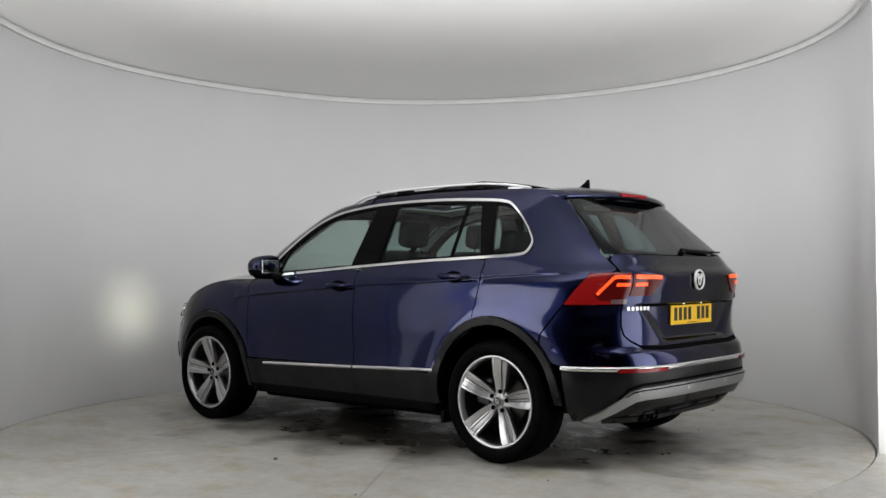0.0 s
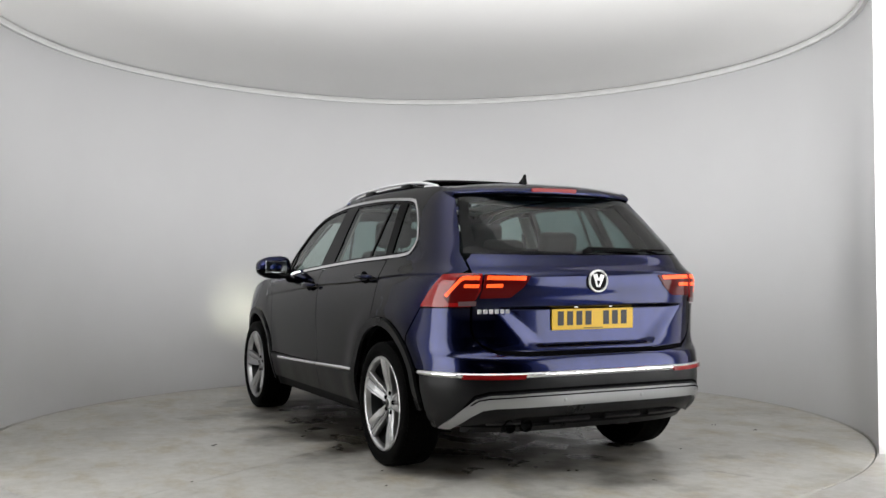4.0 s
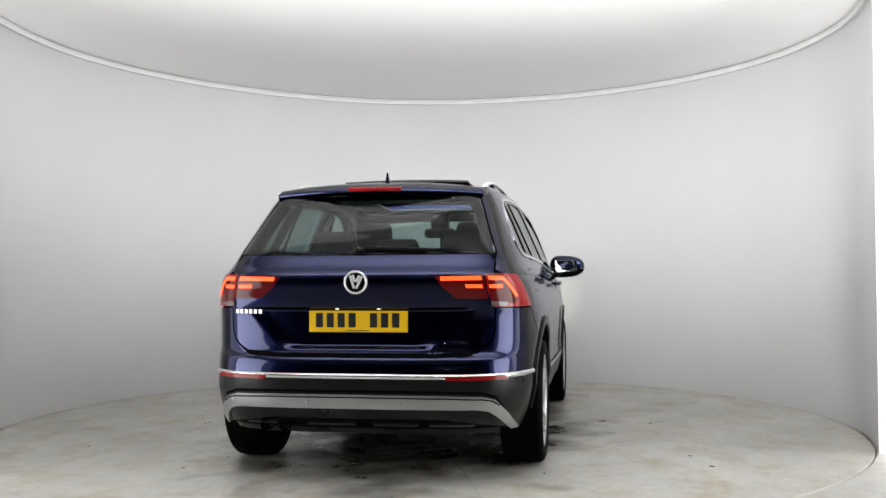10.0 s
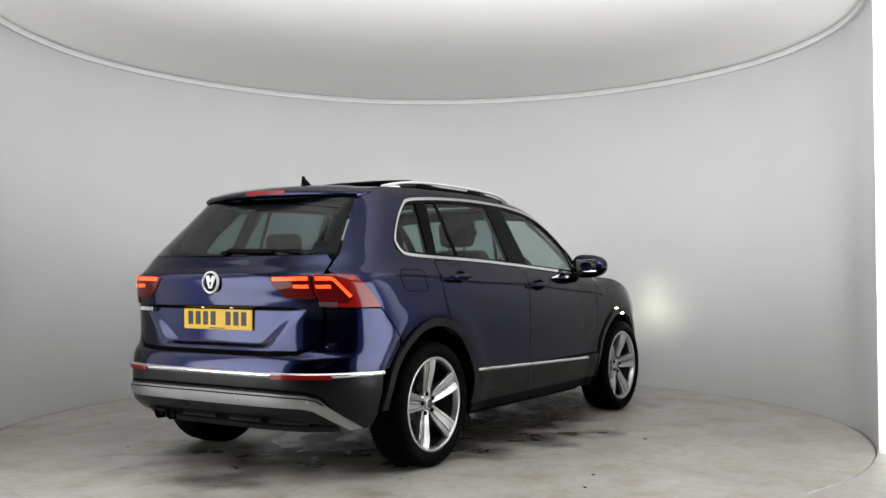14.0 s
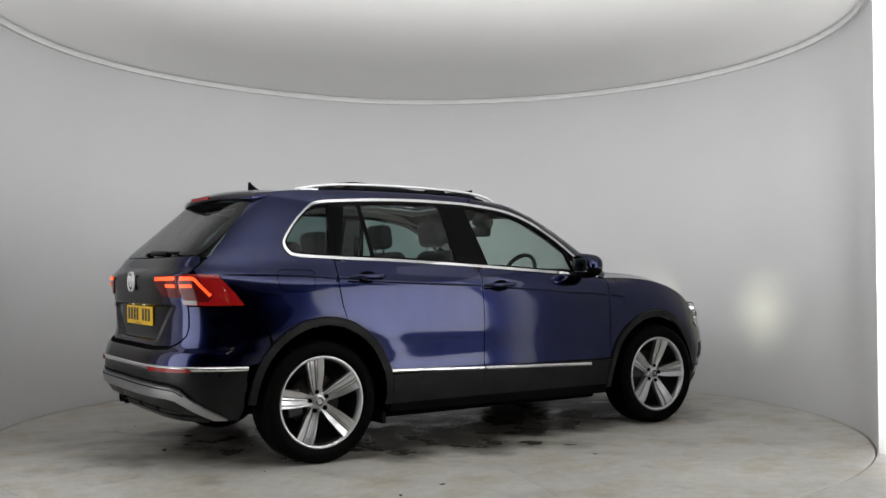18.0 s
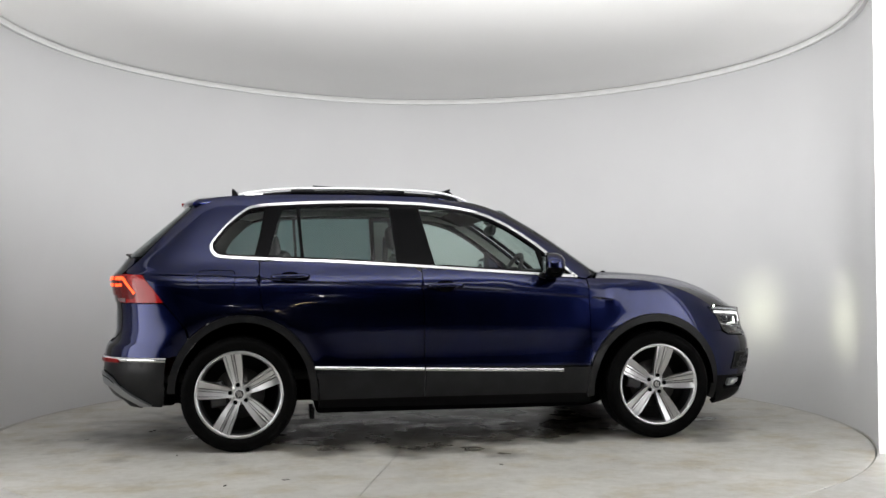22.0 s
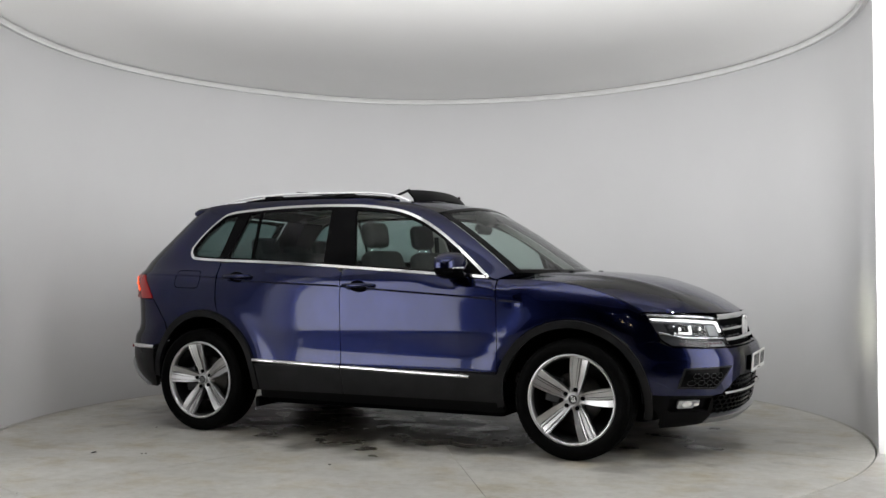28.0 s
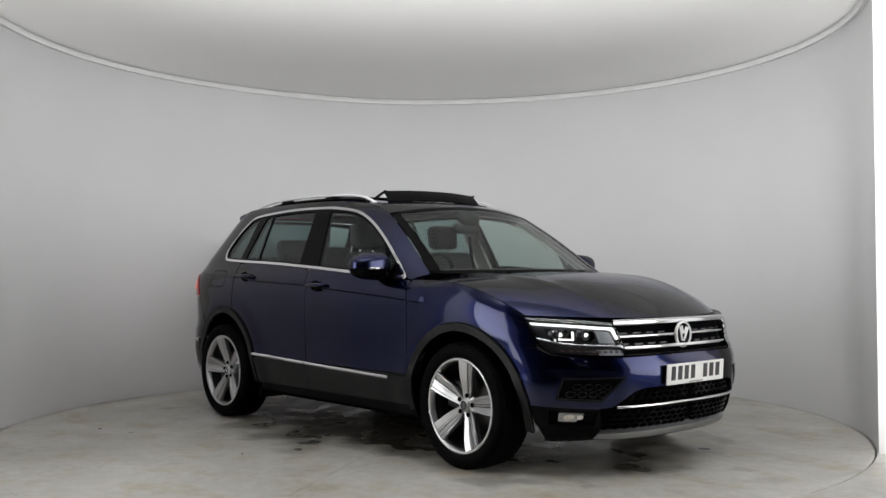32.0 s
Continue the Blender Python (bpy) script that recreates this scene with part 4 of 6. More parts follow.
# tail lamps, in a wing part and a tailgate part
def tail_lamp(side):
    sg = lambda pts: [(side * a, z) for a, z in pts]
    outer = sg(T([(0.652, 1.076), (0.738, 1.078)]) + [TS(-1.918, 1.074, 1), TS(-1.86, 1.0, 1), TS(-1.792, 0.908, 1)] + T([(0.815, 0.908), (0.70, 0.912), (0.664, 0.99)]))
    inner = sg(T([(0.643, 1.074), (0.404, 1.064), (0.447, 1.009), (0.516, 0.956), (0.668, 0.952), (0.655, 1.0)]))
    for k, pl in enumerate((outer, inner)):
        lamp = panel("tail_lamp", tail, rounded(pl, 0.008), RED_DARK if k else RED_LENS, car if k == 0 else tailgate, "red tail lamp with glowing strips", lift=0.006, thick=0.02, step=0.03)
        if k == 0:
            panel("lamp_field", tail, sg(T([(0.664, 1.072), (0.742, 1.071), (0.768, 1.03), (0.803, 0.958), (0.79, 0.93), (0.692, 0.93), (0.674, 0.985)])), RED_DARK, lamp, "dark inner lens", lift=0.0075, thick=0.002, step=0.03)
            panel("lamp_foot", tail, sg(T([(0.682, 0.916), (0.752, 0.913), (0.754, 0.936), (0.680, 0.940)])), WHITE_LENS, lamp, "pale reversing lamp", lift=0.010, thick=0.006, step=0.02)
            bars = [[(0.668, 1.055), (0.736, 1.055), (0.776, 1.0), (0.797, 0.962)], [(0.672, 1.016), (0.733, 1.016)]]
        else:
            bars = [[(0.435, 1.053), (0.636, 1.056)], [(0.56, 1.018), (0.640, 1.017)]]
        for b in bars:
            ln = resample(sg(T(b)), 2 + int(60 * sum(math.hypot(p[0] - q[0], p[1] - q[1]) for p, q in zip(b, b[1:]))))
            for p, q in zip(ln, ln[1:]):
                ribbon("light_strip", tail, [tuple(p + (q - p) * 0.06), tuple(p + (q - p) * 0.94)], 0.017, RED_GLOW, lamp, "glowing red light strip", lift=0.0105, thick=0.004, step=0.05)


both(tail_lamp)

# rear bumper
half = ([(a, z) for a, z in T([(0.001, 0.660), (0.41, 0.661), (0.592, 0.672), (0.655, 0.708), (0.686, 0.742), (0.702, 0.79), (0.704, 0.903), (0.815, 0.902)])]
        + [TS(-1.789, 0.900, 1), TS(-1.66, 0.745, 1)] + [TS(x, z, 1) for x, z in arch(REAR_ARCH, 137, 152, 0.003, 8) if z > 0.58] + [TS(-1.772, 0.576, 1)] + T([(0.80, 0.577), (0.45, 0.577), (0.001, 0.577)]))
bumper = panel("rear_bumper", tail, full(half), PAINT, car, "dark blue rear bumper with dark grey lower half", gap=0.001, step=0.03)
line = T([(0.001, 0.564), (0.45, 0.564), (0.72, 0.564), (0.80, 0.564)]) + [TS(-1.775, 0.562, 1)]
line = [(-a, z) for a, z in line[:0:-1]] + line
bead("bright_strip", tail, line, 0.026, CHROME, bumper, "chrome strip across the rear bumper", lift=0.004, height=0.009)
half = T([(0.001, 0.552), (0.45, 0.552), (0.80, 0.553)]) + [TS(-1.776, 0.553, 1), TS(-1.783, 0.45, 1), TS(-1.783, 0.345, 1), TS(-1.80, 0.272, 1)] + T([(0.78, 0.275), (0.70, 0.30), (0.45, 0.345), (0.001, 0.345)])
panel("bumper_skirt", tail, full(half), GREY_CLAD, bumper, "dark grey plastic bumper skirt", gap=0.001, thick=0.03)
half = T([(0.001, 0.472), (0.45, 0.471), (0.64, 0.464), (0.70, 0.445), (0.75, 0.38), (0.79, 0.285), (0.755, 0.285), (0.71, 0.355), (0.665, 0.393), (0.61, 0.403), (0.45, 0.405), (0.001, 0.405)])
panel("skid_plate", tail, full(half), SILVER, bumper, "silver painted skid plate", lift=0.016, thick=0.03, step=0.03)
line = T([(0.715, 0.42), (0.685, 0.443), (0.64, 0.452), (0.45, 0.459), (0.001, 0.460)])
for sg in (1, -1):
    ribbon("groove", tail, [(sg * a, z) for a, z in line], 0.007, SEAM, bumper, lift=0.0168, thick=0)
line = T([(0.74, 0.40), (0.705, 0.46), (0.64, 0.481), (0.45, 0.488), (0.001, 0.489)])
for sg in (1, -1):
    ribbon("groove", tail, [(sg * a, z) for a, z in line], 0.012, SEAM, bumper, lift=0.004, thick=0)
half = T([(0.001, 0.395), (0.45, 0.395), (0.62, 0.39), (0.70, 0.34), (0.735, 0.29), (0.70, 0.268), (0.45, 0.262), (0.001, 0.262)])
panel("diffuser", tail, full(half), BLACK_PLASTIC, bumper, "black plastic diffuser", lift=-0.03, thick=0.05)
for y0, y1 in ((-0.60, -0.37), (-0.31, -0.08), (0.02, 0.27), (0.44, 0.62)):
    ribbon("diffuser_rib", tail, T([(y0, 0.298), (y1, 0.298)]), 0.012, ALLOY_DARK, bumper, lift=-0.012, thick=0.03)
ribbon("under_edge", tail, T([(-0.72, 0.268), (-0.3, 0.262), (0.001, 0.262), (0.3, 0.262), (0.72, 0.268)]), 0.03, GREY_CLAD, bumper, lift=-0.012, thick=0.05)
for sg in (1, -1):
    panel("reflector", tail, [(sg * a, z) for a, z in T([(0.46, 0.567), (0.745, 0.568), (0.755, 0.546), (0.47, 0.545)])], RED_DULL, bumper, "dark red reflector strip", lift=0.016, thick=0.01, step=0.03)
    for y in (0.24, 0.66):
        c = Vector(tuple(tail(np.array([sg * (Q_END - q_of_y(y, 0.432, -1))]), np.array([0.432]))[0]))
        bm = revolve([(0.0, 0.0), (0.008, 0.0), (0.011, -0.003)], 16, "y")
        n = Vector((-1, sg * (0.05 if y < 0.5 else 0.35), 0)).normalized()
        bmesh.ops.transform(bm, matrix=Matrix.Translation(c + n * 0.019) @ n.to_track_quat("Y", "Z").to_matrix().to_4x4(), verts=bm.verts)
        part("parking_sensor", bm, SILVER, bumper, "small round parking sensor", True)
# exhaust tips
for y in (0.40, 0.50):
    bm = revolve([(0.034, -2.0), (0.034, -2.09), (0.029, -2.09), (0.029, -2.0), (0.0, -2.0)], 24, "y")
    bmesh.ops.rotate(bm, cent=(0, 0, 0), matrix=Matrix.Rotation(radians(-90), 3, "Z"), verts=bm.verts)
    bmesh.ops.translate(bm, vec=(0, y, 0.292), verts=bm.verts)
    part("exhaust_tip", bm, GLOSS_BLACK, car, "dark round exhaust tip", True)

# rear plate with bars for its letters
def plate(y_face, z, x, tilt, mat, parent, label, turn):
    bm = rounded_box(0.008, 0.52, 0.111, 0.003, 2)
    m = Matrix.Translation((x, 0, z)) @ pose(0, 0, 0, 0, tilt, turn)
    bmesh.ops.transform(bm, matrix=m, verts=bm.verts)
    p = part("number_plate", bm, mat, parent, label)
    for k in range(7):
        y = -0.205 + 0.058 * k + (0.055 if k > 3 else 0)
        b = rounded_box(0.002, 0.038, 0.074, 0.0008, 1)
        bmesh.ops.translate(b, vec=(0.0046, y, 0.006), verts=b.verts)
        bmesh.ops.transform(b, matrix=m, verts=b.verts)
        part("dark_bar", b, PLATE_INK, p)
    b = rounded_box(0.002, 0.12, 0.004, 0.0005, 1)
    bmesh.ops.translate(b, vec=(0.0046, 0, -0.047), verts=b.verts)
    bmesh.ops.transform(b, matrix=m, verts=b.verts)
    part("dark_bar", b, PLATE_INK, p)
    return p


plate(0, 0.836, -2.114, 1, PLATE_YELLOW, car, "yellow number plate with dark bars", 180)


for y in (-0.11, 0.11):
    q = rounded_box(0.012, 0.018, 0.005, 0.002, 2)
    bmesh.ops.translate(q, vec=(-2.118, y, 0.9005), verts=q.verts)
    part("plate_lamp", q, WHITE_GLOW, tailgate, "small glowing plate lamp", True)


def badge(x, z, r, tilt, turn, parent):
    bm = revolve([(r, -0.004), (r, 0.006), (r * 0.95, 0.010), (r * 0.86, 0.010), (r * 0.82, 0.004)], 40, "y")
    m = Matrix.Translation((x, 0, z)) @ pose(0, 0, 0, 0, tilt, turn - 90)
    bmesh.ops.transform(bm, matrix=m, verts=bm.verts)
    b = part("round_badge", bm, BADGE_WHITE, parent, "round silver badge with plain bars", True)
    bm = revolve([(0.0, 0.003), (r * 0.84, 0.003)], 32, "y")
    bmesh.ops.transform(bm, matrix=m, verts=bm.verts)
    part("badge_ground", bm, GLOSS_BLACK, b)
    for sx, sz, a, h in ((-0.30, 0.12, -22, 1.15), (0.30, 0.12, 22, 1.15), (-0.17, 0.42, -22, 0.62), (0.17, 0.42, 22, 0.62)):
        q = rounded_box(r * 0.20, 0.006, r * h, 0.002, 1)
        bmesh.ops.transform(q, matrix=m @ pose(sx * r, 0.005, sz * r - 0.1 * r, 0, a, 0), verts=q.verts)
        part("badge_bar", q, BADGE_WHITE, b)
    return b


badge(-2.164, 1.037, 0.061, -4, 180, tailgate)
# model badge as plain bars
for k in range(6):
    q = rounded_box(0.004, 0.021, 0.022, 0.002, 1)
    y = 0.665 - 0.028 * k
    bmesh.ops.transform(q, matrix=Matrix.Translation((float(skin(-q_of_y(y, 0.885, -1), 0.885)[0]) - 0.003, y, 0.885)) @ pose(0, 0, 0, 0, 0, -22 + 2 * k), verts=q.verts)
    part("badge_bar", q, BADGE_WHITE, tailgate, "small bright lettering bar")
# wiper
q = rounded_box(0.022, 0.05, 0.026, 0.009)
bmesh.ops.transform(q, matrix=pose(-2.062, 0.0, 1.197, 0, 35, 0), verts=q.verts)
wiper = part("rear_wiper", q, BLACK_PLASTIC, tailgate, "black rear wiper lying on the window", True)
q = rounded_box(0.018, 0.34, 0.024, 0.008)
bmesh.ops.transform(q, matrix=pose(-2.050, -0.18, 1.207, 2, 35, -1), verts=q.verts)
part("wiper_arm", q, BLACK_PLASTIC, wiper, "", True)
q = rounded_box(0.010, 0.20, 0.010, 0.003)
bmesh.ops.transform(q, matrix=pose(-2.044, -0.43, 1.205, 1, 35, -2), verts=q.verts)
part("wiper_blade", q, BLACK_PLASTIC, wiper, "", True)
# aerial
q = bmesh.new()
for s in (-1, 1):
    vs = [q.verts.new((x, s * (0.016 if z < 1.64 else 0.007 if z < 1.66 else 0.003), z)) for x, y, z in [(-1.31, 0, 1.615), (-1.355, 0, 1.640), (-1.39, 0, 1.665), (-1.407, 0, 1.684), (-1.422, 0, 1.682), (-1.418, 0, 1.610)]]
    q.faces.new(vs if s > 0 else vs[::-1])
bmesh.ops.bridge_loops(q, edges=[e for e in q.edges if e.is_boundary])
bmesh.ops.recalc_face_normals(q, faces=q.faces)
bmesh.ops.translate(q, vec=(0, 0, -0.012), verts=q.verts)
part("aerial", q, GLOSS_BLACK, car, "black shark-fin aerial")

# ---------------- nose ----------------
half = (Nn([(0.001, 0.648), (0.30, 0.646), (0.475, 0.642), (0.63, 0.645), (0.766, 0.655), (0.80, 0.688)]) + [(Q_END - q_of_x(1.66, 0.688), 0.688)]
        + [(Q_END - q_of_x(x, z), z) for x, z in arch(FRONT_ARCH, 44, 6, 0.003, 14) if z > 0.39] + Nn([(0.81, 0.388), (0.60, 0.378), (0.545, 0.386), (0.50, 0.42), (0.44, 0.466), (0.38, 0.480), (0.26, 0.484), (0.001, 0.484)]))
front_bumper = panel("front_bumper", nose, full(half), PAINT, car, "dark blue front bumper with black grilles", gap=0.001, thick=0.02)
# black field behind the lower grille
half = Nn([(0.001, 0.49), (0.38, 0.488), (0.52, 0.44), (0.60, 0.39), (0.60, 0.25), (0.30, 0.24), (0.001, 0.238)])
panel("lower_grille", nose, full(half), SEAM, front_bumper, "black lower grille", lift=-0.04, thick=0.0)
half = ([(Q_END - q_of_x(1.785, 0.39), 0.39)] + Nn([(0.79, 0.388), (0.60, 0.378), (0.575, 0.30), (0.57, 0.255), (0.57, 0.205)]) + [(Q_END - q_of_x(1.80, 0.188), 0.188), (Q_END - q_of_x(1.79, 0.30), 0.30)])
for sg in (1, -1):
    h = [(sg * a, z) for a, z in half]
    fog = [(sg * a, z) for a, z in Nn([(0.765, 0.368), (0.748, 0.292), (0.60, 0.288), (0.605, 0.345), (0.60, 0.365)])]
    c = panel("bumper_corner", nose, h, BLACK_PLASTIC, front_bumper, "black plastic lower bumper corner", gap=0.001, thick=0.03, holes=[rounded(fog, 0.012)])
    panel("fog_recess", nose, inset(fog, -0.005), GLOSS_BLACK, c, lift=-0.025, thick=0)
    lens = [(sg * a, z) for a, z in Nn([(0.733, 0.352), (0.725, 0.306), (0.672, 0.306), (0.650, 0.35)])]
    fl = panel("fog_lamp", nose, rounded(lens, 0.008), LAMP_SILVER, c, "clear fog lamp in a black recess", lift=-0.008, thick=0.02, step=0.02)
    for y, rr in ((0.698, 0.017), (0.663, 0.011)):
        ring = [(y + rr * math.cos(2 * math.pi * i / 14), 0.331 + rr * math.sin(2 * math.pi * i / 14)) for i in range(14)]
        panel("fog_reflector", nose, [(sg * a, z) for a, z in Nn(ring)], CHROME, fl, "", lift=-0.005, thick=0.004, step=0.02)
    # side vent
    vent = [(sg * a, z) for a, z in Nn([(0.735, 0.532), (0.748, 0.432), (0.60, 0.424), (0.50, 0.538)])]
    panel("vent", nose, rounded(vent, 0.012), GLOSS_BLACK, front_bumper, "black mesh side vent", lift=0.003, thick=0.01, step=0.03)
    panel("vent_frame", nose, inset(vent, -0.008), GREY_CLAD, front_bumper, "dark grey frame round the side vent", holes=[inset(vent, 0.003)], lift=0.006, thick=0.008, step=0.04)
    for k in range(4):
        for j in range(2):
            y, z = 0.71 - 0.038 * k - 0.018 * j, 0.455 + 0.038 * j
            hexa = [(y + 0.018 * math.cos(radians(60 * i)), z + 0.018 * math.sin(radians(60 * i))) for i in range(6)]
            cell = [(sg * a, zz) for a, zz in Nn(hexa)]
            panel("mesh_cell", nose, cell, GREY_CLAD, front_bumper, holes=[inset(cell, 0.004)], lift=0.006, thick=0.004, step=0.05)
# honeycomb bars in the lower grille
def honeycomb(z0, z1, wide, size):
    row = 0
    z = z0
    while z < z1:
        y = -wide(z) + (size * 0.87 if row % 2 else 0)
        while y < wide(z):
            hexa = [(y + size * math.sin(radians(60 * i)), z + size * 0.62 * math.cos(radians(60 * i))) for i in range(6)]
            if abs(y) > 0.001 and abs(y) + size < 0.62 and all(abs(p[0]) > 1e-3 and p[0] * y > 0 for p in hexa):
                o = Nn(hexa)
                panel("grille_cell", nose, o, GLOSS_BLACK, front_bumper, holes=[inset(o, 0.006)], lift=-0.02, thick=0.012, step=0.05)
            y += size * 1.74
        z += size * 0.93
        row += 1


honeycomb(0.272, 0.375, lambda z: 0.55, 0.030)
honeycomb(0.41, 0.48, lambda z: 0.53 - 1.5 * max(0, z - 0.41), 0.030)
line = Nn([(0.525, 0.386), (0.35, 0.389), (0.15, 0.390), (0.001, 0.390)])
line = [(a, z) for a, z in line] + [(-a, z) for a, z in line[::-1][1:]]
bead("bright_strip", nose, line, 0.015, CHROME, front_bumper, "chrome strip across the lower grille", lift=0.0, height=0.007)
half = Nn([(0.001, 0.258), (0.35, 0.257), (0.573, 0.246), (0.573, 0.220), (0.35, 0.216), (0.001, 0.214)])
panel("skid_plate", nose, full(half), SILVER, front_bumper, "silver painted skid plate", lift=0.006, thick=0.04)
half = Nn([(0.001, 0.21), (0.56, 0.22), (0.56, 0.185), (0.001, 0.182)])
panel("under_edge", nose, full(half), BLACK_PLASTIC, front_bumper, lift=-0.02, thick=0.05)
# upper grille
half = Nn([(0.001, 0.838), (0.30, 0.834), (0.50, 0.828), (0.50, 0.78), (0.468, 0.648), (0.20, 0.648), (0.001, 0.648)])
grille = panel("upper_grille", nose, full(half), SEAM, car, "black grille with chrome slats and a round badge", lift=-0.045, thick=0)
def slat(z0, z1, wide, lift, thick=0.03, mat=CHROME, name="slat"):
    ln = Nn([(wide, z0), (wide * 0.7, z0 + 0.001), (wide * 0.35, z0 + 0.002), (0.001, z0 + 0.002)])
    ln = ln + [(-a, z) for a, z in ln[::-1][1:]]
    bead(name, nose, ln, z1, mat, grille, "chrome grille slat" if mat is CHROME else "", lift=lift, height=0.008)


slat(0.818, 0.028, 0.497, 0.006)
slat(0.748, 0.017, 0.487, -0.012)
slat(0.692, 0.017, 0.474, -0.010)
slat(0.655, 0.014, 0.466, -0.012, 0.03, GLOSS_BLACK, "lower_slat")
for z, n in ((0.768, 4), (0.712, 4)):
    for sg in (1, -1):
        for k in range(n):
            y = 0.13 + 0.095 * k
            ribbon("slat_tab", nose, [(sg * a, zz) for a, zz in Nn([(y, z), (y + 0.055, z - 0.001)])], 0.007, ALLOY_DARK, grille, "", lift=-0.024, thick=0.01, step=0.03)
badge(float(skin(Q_END, 0.743)[0]) - 0.004, 0.743, 0.072, -8, 0, grille)
plate(0, 0.542, 2.256, 4, PLATE_WHITE, car, "white number plate with dark bars", 0)
q = rounded_box(0.02, 0.5, 0.09, 0.004)
bmesh.ops.translate(q, vec=(2.243, 0, 0.542), verts=q.verts)
part("plate_holder", q, BLACK_PLASTIC, front_bumper)


# headlamps
def headlamp(side):
    sg = lambda pts: [(side * a, z) for a, z in Nn(pts)]
    outline = sg([(0.824, 0.848), (0.805, 0.856), (0.74, 0.849), (0.62, 0.838), (0.497, 0.826), (0.462, 0.705), (0.466, 0.648), (0.63, 0.652), (0.764, 0.661), (0.79, 0.698), (0.811, 0.789)])
    rings = [sg([(y + 0.033 * math.cos(2 * math.pi * i / 16), 0.757 + 0.033 * math.sin(2 * math.pi * i / 16)) for i in range(16)]) for y in (0.715, 0.625)]
    lamp = panel("headlamp", nose, outline, ALLOY_DARK, car, "clear headlamp with glowing light strips and chrome trim", lift=-0.03, thick=0, holes=rings)
    panel("lamp_rim", nose, outline, GLOSS_BLACK, lamp, holes=[inset(outline, 0.004)], lift=0.001, thick=0.035, step=0.03)
    panel("lamp_lens", nose, outline, LENS, lamp, "clear lamp lens", lift=0.002, thick=0, step=0.04)
    bead("top_brow", nose, sg([(0.816, 0.846), (0.70, 0.834), (0.60, 0.826), (0.50, 0.816)]), 0.018, CHROME, lamp, "", lift=-0.008, height=0.007)
    panel("light_strip", nose, sg([(0.804, 0.822), (0.69, 0.813), (0.50, 0.796), (0.483, 0.735), (0.494, 0.735), (0.512, 0.785), (0.69, 0.802), (0.801, 0.812)]), WHITE_GLOW, lamp, "glowing white light strip", lift=-0.008, thick=0.01, step=0.03)
    bead("lower_strip", nose, sg([(0.795, 0.738), (0.72, 0.711), (0.60, 0.704), (0.466, 0.700)]), 0.015, CHROME, lamp, "", lift=-0.010, height=0.007)
    panel("reflector", nose, sg([(0.592, 0.783), (0.525, 0.774), (0.50, 0.716), (0.578, 0.718)]), LAMP_SILVER, lamp, "frosted silver side reflector", lift=-0.016, thick=0.01, step=0.03)
    panel("lamp_bezel", nose, sg([(0.775, 0.795), (0.60, 0.785), (0.585, 0.718), (0.63, 0.718), (0.76, 0.728)]), BEZEL, lamp, "dark lamp bezel", lift=-0.024, thick=0, step=0.03, holes=rings)
    panel("indicator_field", nose, sg([(0.60, 0.688), (0.470, 0.686), (0.470, 0.655), (0.59, 0.658)]), LAMP_SILVER, lamp, "", lift=-0.02, thick=0, step=0.03)
    for k in range(9):
        y = 0.735 - 0.028 * k
        panel("indicator_led", nose, sg([(y, 0.683), (y - 0.014, 0.682), (y - 0.014, 0.672), (y, 0.673)]), WHITE_LENS, lamp, "", lift=-0.014, thick=0.004, step=0.03)
    for y, r in ((0.715, 0.026), (0.625, 0.026)):
        c = skin(q_of_y(y, 0.757, 1), 0.757) * np.array([1, side, 1])
        tube = revolve([(r + 0.006, -0.06), (r + 0.006, 0.0), (r, 0.002), (r, -0.115)], 24, "y")
        m = Matrix.Translation((c[0] - (0.028 if y > 0.7 else 0.02), c[1], c[2])) @ pose(0, 0, 0, 0, 0, -90)
        bmesh.ops.transform(tube, matrix=m, verts=tube.verts)
        part("projector", tube, BEZEL, lamp, "", True)
        bulb = revolve([(0.0, -0.103), (r * 0.98, -0.105)], 20, "y")
        for f in bulb.faces:
            if f.normal.y < 0:
                f.normal_flip()
        bmesh.ops.transform(bulb, matrix=m, verts=bulb.verts)
        part("bulb", bulb, BEAM_GLOW, lamp, "glowing headlamp bulb", True)
        dot = revolve([(0.0, 0.012), (0.006, 0.010), (0.011, 0.002)], 16, "y")
        bmesh.ops.transform(dot, matrix=m, verts=dot.verts)
        part("projector_lens", dot, WHITE_GLOW, lamp, "", True)
        if y > 0.7:
            for pl in ([(y + 0.034, 0.778), (y + 0.032, 0.732), (y - 0.032, 0.730), (y - 0.034, 0.776), (y - 0.026, 0.776), (y - 0.025, 0.738), (y + 0.025, 0.740), (y + 0.026, 0.778)],):
                panel("light_hook", nose, sg(pl), WHITE_GLOW, lamp, "glowing white light hook", lift=-0.006, thick=0.006, step=0.03)


both(headlamp)

# ---------------- wheels ----------------
TYRE_R, RIM_R = 0.349, 0.262


